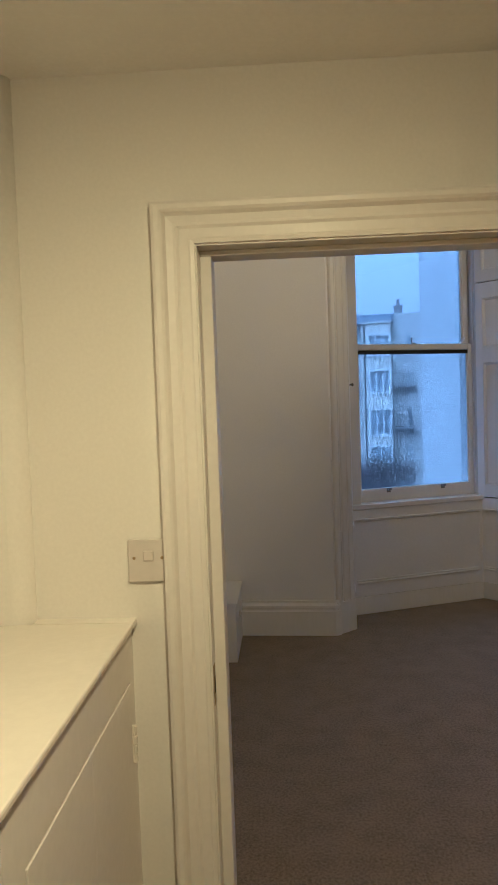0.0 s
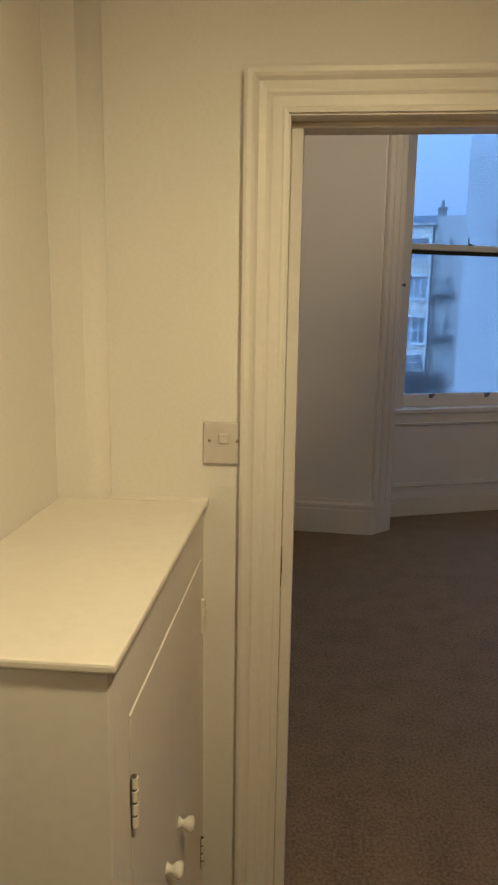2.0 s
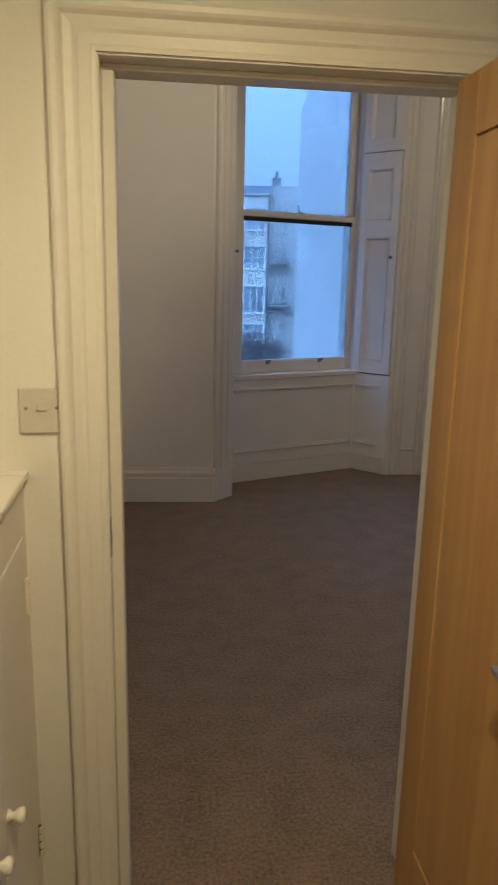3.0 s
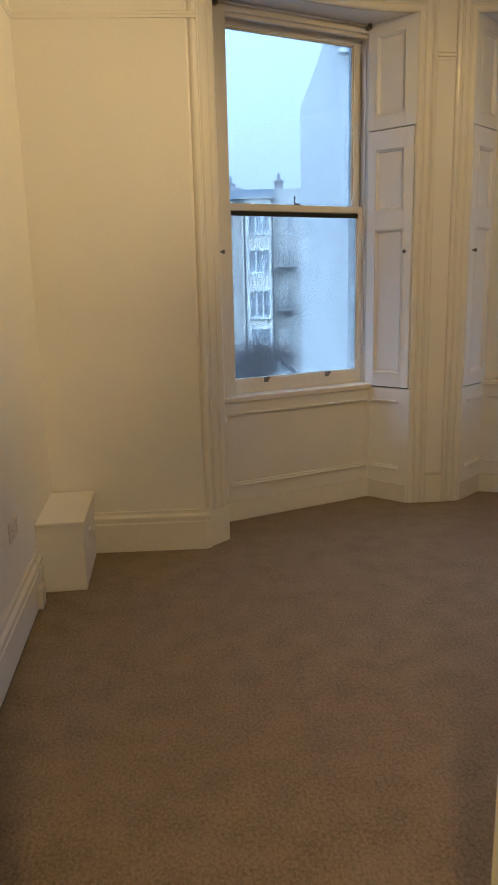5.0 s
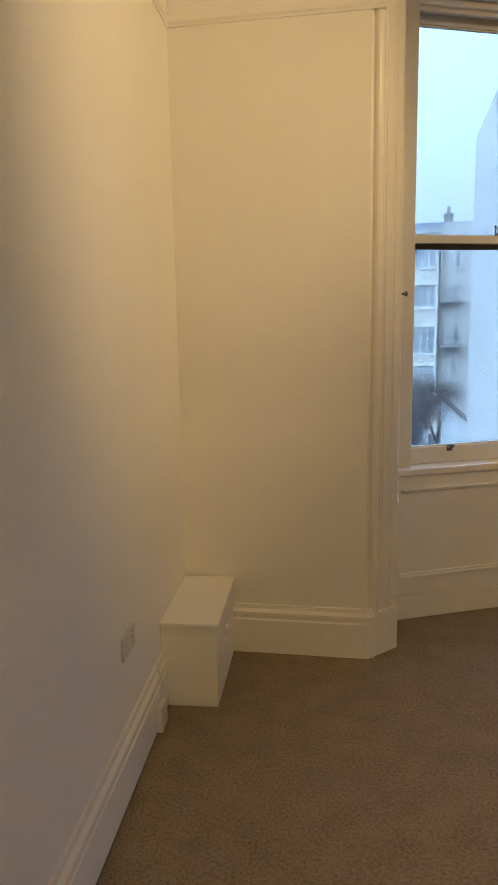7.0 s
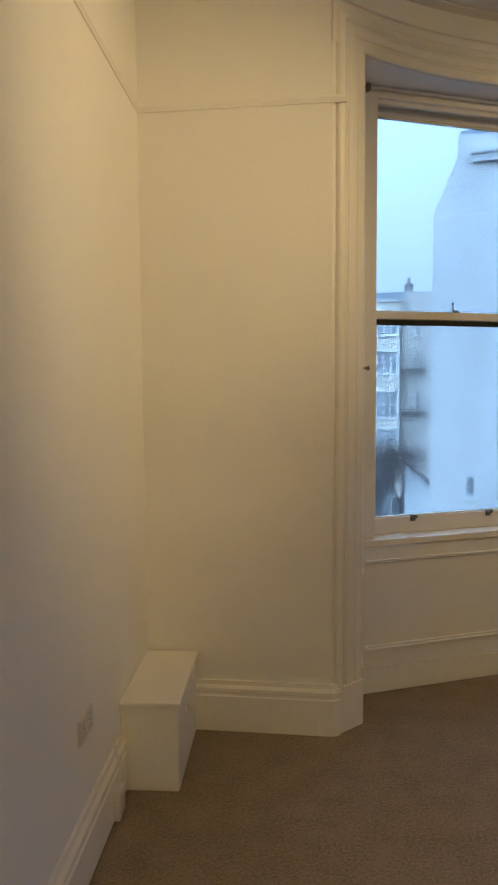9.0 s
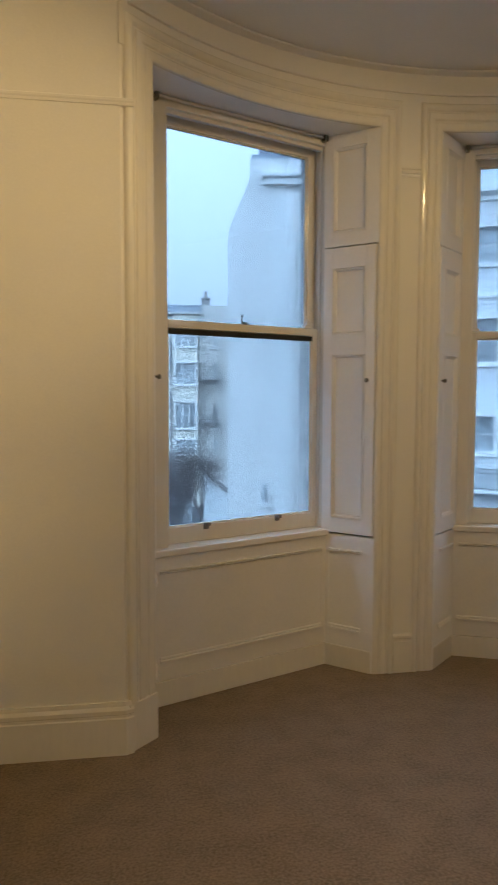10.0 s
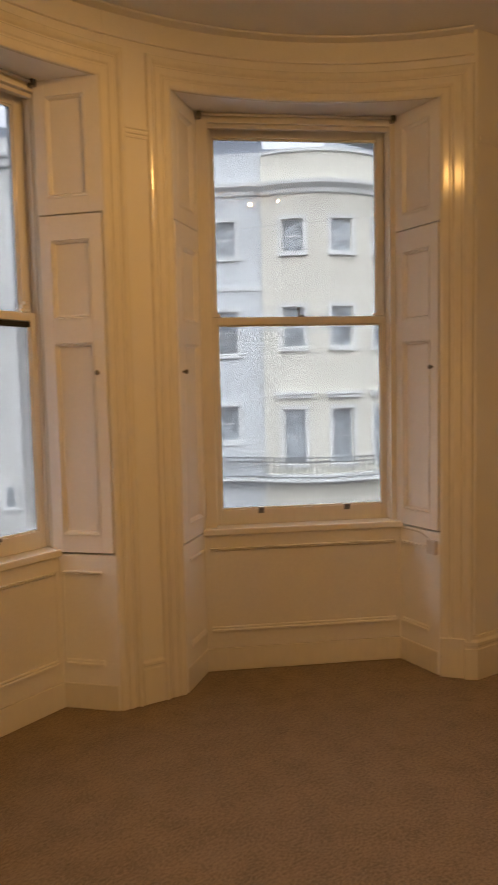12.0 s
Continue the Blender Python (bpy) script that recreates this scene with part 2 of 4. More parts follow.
# ---- structure: room ----
structure("floor", CARPET, lambda bm: prism(bm, [(-0.62, -1.75), (1.82, -1.75), (1.82, 1.86), (4.65, 1.86), (4.65, 5.3), (3.9, 5.6), (2.3, 6.6), (0.5, 5.9), (-0.62, 5.5)], -0.12, 0),
          "brown-grey speckled short-pile fitted carpet", "carpet")
structure("wall_west", WALL, lambda bm: box(bm, LEFT - 0.2, LEFT, BACK, 5.5, 0, CEIL), "plain white painted plaster wall of the bay room", "wall")
# unseen east wall, placed by symmetry to close the room
structure("wall_east", WALL, lambda bm: box(bm, RIGHT, RIGHT + 0.2, BACK, 5.3, 0, CEIL), "plain white painted plaster wall of the bay room", "wall")
structure("wall_north_1", WALL, lambda bm: prism(bm, [CORNER_L, BEND, plan(M1, -0.035, 0.03), plan(M1, 0.085, 0.36), plan(M1, 0.085, 0.62), (LEFT, 5.75)], 0, CEIL),
          "plain white painted wall beside the bow window", "wall")
structure("wall_north_2", WALL, lambda bm: prism(bm, [END_R, CORNER_R, (RIGHT, 5.6), plan(M2, W2 - 0.085, 0.62), plan(M2, W2 - 0.085, 0.36), plan(M2, W2 + 0.035, 0.03)], 0, CEIL),
          "plain white painted wall beside the bow window", "wall")
structure("wall_pier", WALL, lambda bm: prism(bm, bow(BOW[2] + 0.8, BOW[3] - 0.8, -0.003) + [plan(M2, -0.035, 0.03), plan(M2, 0.085, 0.36), plan(M2, 0.085, 0.62), plan(M1, W1 - 0.085, 0.62), plan(M1, W1 - 0.085, 0.36), plan(M1, W1 + 0.035, 0.03)], 0, CEIL),
          "painted pier between the two bow windows", "wall")


def spandrel(m, w, a, b):
    return lambda bm: prism(bm, bow(a, b, -0.006) + [plan(m, w + 0.14, 0.62), plan(m, -0.14, 0.62)], SOFFIT + 0.004, CEIL)


structure("wall_head_1", WALL, spandrel(M1, W1, BOW[0] + 0.6, BOW[2] + 1.6), "curved painted frieze above the bow window", "wall")
structure("wall_head_2", WALL, spandrel(M2, W2, BOW[3] - 1.6, BOW[5] - 0.6), "curved painted frieze above the bow window", "wall")
structure("ceiling", CEILING, lambda bm: box(bm, LEFT - 0.2, RIGHT + 0.2, BACK - 0.02, 6.7, CEIL, CEIL + 0.15), "plain white ceiling of the bay room", "ceiling")

# door wall with its opening
DX0, DX1, DH, DY = 0.0, 0.781, 1.969, 1.8


def door_wall(bm):
    box(bm, -0.62, DX0, DY, BACK, 0, CEIL)
    box(bm, DX1, 4.75, DY, BACK, 0, CEIL)
    box(bm, DX0, DX1, DY, BACK, DH, CEIL)


structure("wall_south", WALL, door_wall, "white painted partition wall with a doorway through it", "wall")
structure("hall_wall_west", WALL, lambda bm: box(bm, -0.72, -0.503, -1.7, DY + 0.03, 0, HALL_CEIL), "cream-lit painted hallway wall", "wall")
PIER_ROUND = [(-0.433 + 0.045 * math.sin(a), 1.80 - 0.036 * math.cos(a)) for a in np.linspace(0, math.pi / 2, 9)]
structure("hall_wall_pier", WALL, lambda bm: prism(bm, [(-0.52, 1.83), (-0.52, 1.764)] + PIER_ROUND + [(-0.388, 1.83)], 0, HALL_CEIL), "shallow painted boxed-out strip of hallway wall", "wall").data.polygons.foreach_set("use_smooth", [False] * 4 + [True] * 9 + [False])
# unseen east and south walls, added to close the hall in
structure("hall_wall_east", WALL, lambda bm: box(bm, 1.75, 1.9, -1.7, DY, 0, HALL_CEIL), "unseen hallway wall, added to close the hall in", "wall")
structure("hall_wall_south", WALL, lambda bm: box(bm, -0.72, 1.9, -1.85, -1.7, 0, HALL_CEIL), "unseen hallway wall, added to close the hall in", "wall")
structure("hall_ceiling", CEILING, lambda bm: box(bm, -0.72, 1.9, -1.85, DY, HALL_CEIL, HALL_CEIL + 0.12), "plain white hallway ceiling", "ceiling")


# skirting: (out, up)
def skirting_profile(h, d):
    return [(-0.004, 0), (d, 0), (d, h * 0.70), (d * 0.8, h * 0.72), (d * 0.8, h * 0.77), (d * 0.95, h * 0.79), (d * 0.95, h * 0.86), (d * 0.5, h * 0.92), (d * 0.42, h), (-0.004, h)]


def skirt(name, path, h=0.245, d=0.028):
    structure(name, GLOSS, lambda bm: sweep(bm, path, skirting_profile(h, d)), "tall white gloss moulded skirting board", "skirting board")


structure("baseboard_west", GLOSS, lambda bm: sweep(bm, [(LEFT, 4.625), (LEFT, BACK)], [(o, max(z, 0.016)) for o, z in skirting_profile(0.245, 0.028)]), "tall white gloss moulded skirting board", "skirting board")
# solid black strip in place of the shade under the raised skirting
structure("trim_gap_shade", BLACK, lambda bm: box(bm, LEFT, LEFT + 0.024, BACK, 4.625, 0.0, 0.0155), "black strip put in for the shade between carpet edge and skirting board", "gap")
skirt("baseboard_north_1", [on_bow(BOW[0] + 1.6, 0.0), BEND, CORNER_L])
skirt("baseboard_north_2", [CORNER_R, END_R, on_bow(BOW[5] - 1.5, 0.0)])
skirt("baseboard_east", [(RIGHT, BACK), (RIGHT, 4.95)])
skirt("baseboard_south", [(DX1 + 0.09, BACK), (RIGHT, BACK)][::-1])

# picture rail
RAIL = [(-0.004, 0), (0.005, 0.003), (0.007, 0.014), (0.011, 0.020), (0.012, 0.030), (-0.004, 0.038)]


def picture_rail(name, path):
    structure(name, WALL, lambda bm: sweep(bm, path, [(o, 2.905 + z) for o, z in RAIL]), "slim painted picture rail", "picture rail")


picture_rail("trim_picture_rail_1", [(0.545, 5.141), CORNER_L, (LEFT, BACK)])
picture_rail("trim_picture_rail_2", [CORNER_R, (END_R[0] + 0.02, END_R[1])])

# cornice and head mouldings follow the bow
CORNICE = [(0.0, 3.464), (0.046, 3.466), (0.052, 3.469), (0.053, 3.474), (0.050, 3.478), (-0.01, 3.478), (-0.01, 3.464)]


def arc_moulding(name, a, b, profile, label, step=1.5):
    structure(name, EGGSHELL, lambda bm: sweep(bm, bow(a, b, 0, step)[::-1], profile), label, "moulding")


arc_moulding("trim_cornice", BOW[0] + 3.0, BOW[5] - 0.5, CORNICE, "slim curved white cornice round the bow")
arc_moulding("trim_frieze_bead", BOW[0] + 2.0, BOW[5] - 0.4, [(-0.008, 3.352), (0.008, 3.354), (0.010, 3.364), (-0.008, 3.37)], "thin curved bead in the frieze")


CASING = [(0, 0.004), (0.02, 0.010), (0.06, 0.013), (0.10, 0.015), (0.26, 0.015), (0.31, 0.009), (0.36, 0.009), (0.40, 0.016), (0.44, 0.018), (0.62, 0.018), (0.66, 0.011), (0.71, 0.011), (0.75, 0.019), (0.80, 0.025),
          (0.86, 0.028), (0.92, 0.027), (0.97, 0.022), (1.0, 0.012), (1.0, -0.012), (0, -0.012)]
HEAD_H = 0.150


def window_architrave(name, in_a, out_a, in_b, out_b):
    """A stepped moulding up one side of a window, round the curved head and down the other, mitred at the corners."""
    def build(bm):
        rows = []
        for s, o in CASING:
            a, b, z = in_a + (out_a - in_a) * s, in_b + (out_b - in_b) * s, SOFFIT - 0.006 + HEAD_H * s
            line = [(a, 0.004)] + [(t, z) for t in np.linspace(a, b, 28)] + [(b, 0.004)]
            rows.append([bm.verts.new((*on_bow(t, o - 0.008), h)) for t, h in line])
        for p, q in zip(rows, rows[1:] + rows[:1]):
            for i in range(len(p) - 1):
                bm.faces.new((p[i], p[i + 1], q[i + 1], q[i]))
        bm.faces.new([p[0] for p in rows])
        bm.faces.new([p[-1] for p in rows][::-1])
    structure(name, GLOSS, build, "tall stepped white gloss window architrave with a curved head", "window casing")


window_architrave("trim_architrave_window_1", BOW[1], BOW[0] + 1.3, BOW[2], BOW[2] + 3.3)
window_architrave("trim_architrave_window_2", BOW[3], BOW[3] - 3.3, BOW[4], BOW[5] - 0.3)
# plinths of casings, and the plain strip of the pier
structure("trim_plinth_1", GLOSS, lambda bm: prism(bm, [BEND, on_bow(BOW[0] + 1.0, 0.018), on_bow(BOW[1], 0.014), on_bow(BOW[1] + 0.1, -0.02), on_bow(BOW[0], -0.03)], 0.002, 0.225), "white plinth at the foot of the casing", "moulding")
structure("trim_plinth_2", GLOSS, lambda bm: prism(bm, [END_R, on_bow(BOW[5] - 1.0, 0.018), on_bow(BOW[4] + 0.1, 0.014), on_bow(BOW[4] + 0.1, -0.02), on_bow(BOW[5], -0.03)], 0.002, 0.225), "white plinth at the foot of the casing", "moulding")
structure("trim_pier_base", GLOSS, lambda bm: sweep(bm, bow(BOW[2] + 3.3, BOW[3] - 3.3, 0)[::-1], [(-0.014, 0.003), (0.012, 0.003), (0.012, 0.19), (0.004, 0.196), (0.004, 0.206), (0.014, 0.212), (0.014, 0.226), (-0.014, 0.24)]), "moulded base of the narrow pier strip", "moulding")
structure("trim_pier_rail", WALL, lambda bm: sweep(bm, bow(BOW[2] + 3.3, BOW[3] - 3.3, 0)[::-1], [(-0.012, 2.893), (0.004, 2.893), (0.006, 2.903), (0.001, 2.906), (0.001, 2.910), (0.009, 2.913), (0.010, 2.924), (0.003, 2.928), (0.003, 2.932), (0.012, 2.936), (0.013, 2.948), (-0.012, 2.955)]), "short picture rail across the pier strip", "picture rail")


# ---- windows ----
def panelled(bm, length, z0, z1, holes, thick=0.028):
    """A framed board in x (0 to length), z; the face at y = 0, the panels sunk, with a bead round each."""
    x0, x1 = holes[0][0], holes[0][1]
    box(bm, 0, x0, 0, thick, z0, z1, 0.0015)
    box(bm, x1, length, 0, thick, z0, z1, 0.0015)
    z = z0
    for a, b, c, d in sorted(holes, key=lambda h: h[2]):
        box(bm, x0, x1, 0.0006, thick, z, c, 0.0012)
        z = d
    box(bm, x0, x1, 0.0006, thick, z, z1, 0.0012)


def sunk_panel(bm, a, b, c, d, sink=0.016):
    box(bm, a, b, sink, sink + 0.01, c, d)


def beads(bm, a, b, c, d):
    """One mitred moulding round a panel: rows of (inset, depth)."""
    profile = [(0, 0.0165), (0, -0.003), (0.006, -0.004), (0.008, 0.004), (0.012, 0.005), (0.014, 0.001), (0.020, 0.008), (0.023, 0.0165)]
    rings = [[bm.verts.new((x + sx * i, y, z + sz * i)) for i, y in profile] for x, z, sx, sz in ((a, c, 1, 1), (b, c, -1, 1), (b, d, -1, -1), (a, d, 1, -1))]
    k = len(profile)
    for j in range(4):
        r, t = rings[j], rings[(j + 1) % 4]
        for i in range(k):
            bm.faces.new((r[i], t[i], t[(i + 1) % k], r[(i + 1) % k]))


def panel_board(name, mat, m, length, z0, z1, holes, label, category, kind="structure", group=""):
    top = empty(name, label, category, kind, group, m)
    made("frame", mat, lambda bm: panelled(bm, length, z0, z1, holes), top)
    for h in holes:
        p = made("panel", mat, lambda bm: sunk_panel(bm, *h), top)
        made("bead", mat, lambda bm: beads(bm, *h), p)
    return top


def ledge(bm, a, b, z, up):
    """A short moulding along a board; up: its weathered side on top."""
    rows = [(0.0, 0.004), (-0.006, 0.003), (-0.009, -0.003), (-0.004, -0.007), (-0.004, -0.010), (-0.012, -0.014), (-0.013, -0.022), (-0.002, -0.027), (0.004, -0.027), (0.004, 0.004)]
    lines = [[bm.verts.new((x, y, z + h * up)) for y, h in rows] for x in (a, b)]
    for i in range(len(rows)):
        k = (i + 1) % len(rows)
        bm.faces.new((lines[0][i], lines[1][i], lines[1][k], lines[0][k]))
    bm.faces.new(lines[0])
    bm.faces.new(lines[1][::-1])


def plain_board(name, mat, m, length, z0, z1, a, b, low, high, label):
    """A flush board with a sunk field between a moulding above and one below."""
    top = empty(name, label, "panelling", "structure", m=m)
    made("frame", mat, lambda bm: [box(bm, 0, length, 0.0, 0.028, z0, low - 0.01, 0.001), box(bm, 0, length, 0.0, 0.028, high + 0.006, z1, 0.001), box(bm, 0, a, 0.0005, 0.028, low - 0.01, high + 0.006),
                                   box(bm, b, length, 0.0005, 0.028, low - 0.01, high + 0.006)], top)
    made("panel", mat, lambda bm: box(bm, a, b, 0.003, 0.026, low - 0.012, high + 0.008), top)
    made("lower_moulding", mat, lambda bm: ledge(bm, a + 0.004, b - 0.004, low, 1), top)
    made("upper_moulding", mat, lambda bm: ledge(bm, a + 0.004, b - 0.004, high, -0.6), top)
    return top


BACK_N, BACK_IN = 0.315, 0.142


def reveal_axes(m, w, right):
    """Axes of a splayed reveal: x along it, y into the wall. Left: from front to back; right: from back to front."""
    if right:
        p, q = Vector((w - BACK_IN, BACK_N)), Vector((w, 0))
    else:
        p, q = Vector((0, 0)), Vector((BACK_IN, BACK_N))
    a = math.degrees(math.atan2(q.y - p.y, q.x - p.x))
    return m @ pose(p.x, p.y, 0, 0, 0, a), (q - p).length


def knob(parent, u, z, mat=IRON):
    made("knob", mat, lambda bm: turned(bm, [(0.006, 0.0), (0.005, 0.012), (0.011, 0.016), (0.013, 0.022), (0.010, 0.028), (0.004, 0.030)], "Y", (u, 0, z)), parent, "small dark metal knob", True).matrix_basis = pose(2 * u, 0, 0, 0, 0, 180)


def reveal(m, w, right):
    rm, length = reveal_axes(m, w, right)
    a, b = 0.055, length - 0.075
    if not right:
        a, b = 0.075, length - 0.055
    plain_board("trim_reveal_low", DAYLIT_WHITE, rm, length, 0.004, 0.816, a, b, 0.262, 0.715, "white panelled lower window reveal")
    structure("trim_reveal_base", GLOSS, lambda bm: box(bm, 0.012, length - 0.012, -0.005, 0.002, 0.003, 0.136, 0.002), "white base board of the window reveal", "skirting board").matrix_basis = rm
    panel_board("trim_reveal_high", DAYLIT_WHITE, rm, length, 2.522, SOFFIT, [(a, b, 2.60, 3.09)], "white panelled upper window reveal", "panelling")
    s = panel_board("window_shutter", DAYLIT_WHITE, rm @ pose(0.004 if right else 0.008, -0.003, 0), length - 0.017, 0.827, 2.514, [(a, b, 0.915, 1.895), (a, b, 2.005, 2.40)],
                    "white two-panel folding shutter lying in its window reveal", "shutter", kind="thing", group="window shutters")
    knob(s, length - 0.055 if right else 0.045, 1.739)
    # near-black sheet gives the gaps round the shutter their shade
    structure("trim_shutter_case_shade", BLACK, lambda bm: box(bm, 0, length, 0.03, 0.05, 0, SOFFIT), "back of the shutter case, near-black for the shade in its gaps", "panelling").matrix_basis = rm


def sash(name, parent, u0, u1, n0, n1, z0, z1, rails, label, horns=False):
    """A sash frame round one pane; rails: widths of stiles, bottom and top rail."""
    st, lo, hi = rails
    def frame_mesh(bm):
        box(bm, u0, u0 + st, n0, n1, z0, z1, 0.003)
        box(bm, u1 - st, u1, n0, n1, z0, z1, 0.003)
        box(bm, u0 + st, u1 - st, n0 + 0.001, n1 - 0.001, z0, z0 + lo, 0.003)
        box(bm, u0 + st, u1 - st, n0 + 0.001, n1 - 0.001, z1 - hi, z1, 0.003)
        for a, b, c, d in ((u0 + st, u0 + st + 0.008, z0 + lo, z1 - hi), (u1 - st - 0.008, u1 - st, z0 + lo, z1 - hi), (u0 + st, u1 - st, z0 + lo, z0 + lo + 0.008), (u0 + st, u1 - st, z1 - hi - 0.008, z1 - hi)):
            box(bm, a, b, n0 + 0.012, n1 - 0.012, c, d, 0.002)
    s = made(name, GLOSS, frame_mesh, parent, label)
    mid = (n0 + n1) / 2
    p = made("pane", GLASS, lambda bm: box(bm, u0 + st + 0.002, u1 - st - 0.002, mid - 0.002, mid + 0.002, z0 + lo + 0.002, z1 - hi - 0.002), s, "glass tinted dark to dim the outside, with faint rain streaks and haze")
    # no shadow: the tint dims the view but lets daylight in undimmed
    p.visible_shadow = False
    if horns:
        for a, d in ((u0, 1), (u1, -1)):
            made("horn", GLOSS, lambda bm: [box(bm, *sorted((a + d * 0.004, a + d * (st + 0.022 - 0.014 * k))), n0 + 0.004 - 0.02, n1 - 0.004, z0 + 0.052 + 0.018 * k, z0 + 0.070 + 0.018 * k, 0.003) for k in range(3)], s, "small shaped sash horn")
    return s


def sash_window(name, m, w, g0, g1, h0, h1, gap):
    """g0, g1: the sides of the glass. gap: a black strip under the meeting rail."""
    top = empty(name, "tall white painted sliding sash window with two large panes", "window", "structure", m=m)
    a, b = BACK_IN - 0.01, w - BACK_IN + 0.01
    u0, u1 = g0 - 0.048, g1 + 0.048
    def frame_mesh(bm):
        box(bm, a - 0.12, u0 + 0.004, BACK_N, 0.372, 0.80, SOFFIT, 0.003)
        box(bm, u1 - 0.004, b + 0.12, BACK_N, 0.372, 0.80, SOFFIT, 0.003)
        box(bm, a - 0.12, u0 - 0.004, 0.37, 0.52, 0.70, SOFFIT + 0.1)
        box(bm, u1 + 0.004, b + 0.12, 0.37, 0.52, 0.70, SOFFIT + 0.1)
        box(bm, u0, u1, BACK_N + 0.002, 0.372, 3.115, SOFFIT, 0.003)
        box(bm, a - 0.1, b + 0.1, 0.425, 0.52, 3.12, SOFFIT + 0.1)
        box(bm, u0 - 0.01, u1 + 0.01, 0.345, 0.372, 3.095, 3.12, 0.004)
        box(bm, u0 - 0.004, u0 + 0.012, 0.355, 0.378, 0.85, 3.10, 0.004)
        box(bm, u1 - 0.012, u1 + 0.004, 0.355, 0.378, 0.85, 3.10, 0.004)
    made("window_frame", GLOSS, frame_mesh, top)
    made("pulley_stile", GLOSS, lambda bm: box(bm, h1 + 0.049, u1 + 0.02, 0.432, 0.50, 2.052, 3.118), top)
    made("window_sill", GLOSS, lambda bm: box(bm, a - 0.02, b + 0.02, BACK_N - 0.045, 0.44, 0.802, 0.8415, 0.008), top)
    made("outer_sill", WHITE_STONE, lambda bm: box(bm, a - 0.12, b + 0.12, 0.372, 0.70, 0.72, 0.835, 0.006), top)
    low = sash("lower_sash", top, u0, u1, 0.382, 0.424, 0.842, 2.05, (0.040, 0.090, 0.042), "white painted lower sash")
    up = sash("upper_sash", top, h0 - 0.048, h1 + 0.048, 0.430, 0.472, 2.004, 3.125, (0.040, 0.046, 0.054), "white painted upper sash", True)
    if gap:
        made("rail_strip", BLACK, lambda bm: box(bm, u0 + 0.04, u1 - 0.04, 0.388, 0.41, 1.977, 2.0045), low, "black strip under the meeting rail")
    for u in (g0 + 0.223, g1 - (0.25 if gap else 0.212)):
        def lift(bm):
            box(bm, u - 0.017, u + 0.017, 0.376, 0.383, 0.905, 0.940, 0.002)
            box(bm, u - 0.014, u + 0.014, 0.352, 0.378, 0.925, 0.931, 0.002)
            box(bm, u - 0.014, u + 0.014, 0.350, 0.356, 0.925, 0.943, 0.002)
        made("sash_lift", IRON, lift, low, "small dark metal hook lift")
    c = (g0 + g1) / 2 + 0.005
    def catch(bm):
        box(bm, c - 0.022, c + 0.022, 0.388, 0.42, 2.05, 2.056, 0.002)
        rod(bm, (c - 0.012, 0.405, 2.055), (c - 0.014, 0.405, 2.095), 0.005, 0.004)
        turned(bm, [(0.003, 0), (0.008, 0.004), (0.009, 0.010), (0.004, 0.015)], "Z", (c - 0.014, 0.405, 2.093), 10)
        rod(bm, (c - 0.012, 0.405, 2.060), (c + 0.028, 0.412, 2.062), 0.005)
    made("sash_catch", IRON, catch, low, "dark metal fitch catch")
    for u, d in ((u0 + 0.003, 1), (u1 - 0.003, -1)):
        made("sash_cord", PLASTIC, lambda bm: rod(bm, (u, 0.42, 2.06), (u, 0.42, 3.10), 0.0035, sides=6), up, "pale sash cord")
    # the panelled apron under the sill
    plain_board("trim_apron", EGGSHELL, m @ pose(a - 0.02, 0.285, 0), b - a + 0.04, 0.138, 0.803, 0.045, b - a - 0.005, 0.262, 0.715, "white panelled apron under the window sill")
    structure("trim_apron_base", GLOSS, lambda bm: box(bm, a - 0.02, b + 0.02, 0.279, 0.32, 0.002, 0.136, 0.003), "white base board under the panelled apron", "skirting board").matrix_basis = m
    structure("wall_apron", WHITE_STONE, lambda bm: box(bm, a - 0.15, b + 0.15, 0.33, 0.62, 0, 0.72), "outer wall under the window", "wall").matrix_basis = m
    structure("trim_soffit", DAYLIT_WHITE, lambda bm: prism(bm, [(0, 0.0)] + [tuple((m.inverted() @ Vector((*p, 0))).xy) for p in bow(*(BOW[1:3] if gap else BOW[3:5]), -0.004)][1:-1] + [(w, 0.0), (w + 0.02, 0.42), (-0.02, 0.42)], SOFFIT - 0.002, SOFFIT + 0.003), "flat white soffit over the window recess", "panelling").matrix_basis = m
    rail = empty("blind_rail", "thin white blind rail with dark end brackets under the soffit", "blind rail", m=m)
    made("rail", GLOSS, lambda bm: rod(bm, (BACK_IN + 0.03, 0.295, 3.150), (w - BACK_IN - 0.03, 0.295, 3.150), 0.008), rail, smooth=True)
    for u in (BACK_IN + 0.016, w - BACK_IN - 0.016):
        made("bracket", IRON, lambda bm: box(bm, u - 0.012, u + 0.012, 0.278, 0.318, 3.128, SOFFIT - 0.003, 0.003), rail, "dark metal bracket")
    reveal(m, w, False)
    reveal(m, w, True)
    return top


sash_window("window_1", M1, W1, 0.272, 1.230, 0.250, 1.218, True)
sash_window("window_2", M2, W2, 0.250, 1.203, 0.247, 1.195, False)

# ---- doorway ----
ARCH = [(0.0, 0.0), (0.0, 0.014), (0.008, 0.0155), (0.012, 0.0135), (0.030, 0.0135), (0.036, 0.0175), (0.042, 0.0165), (0.056, 0.019), (0.062, 0.028), (0.068, 0.032), (0.077, 0.033), (0.084, 0.029), (0.084, 0.0)]


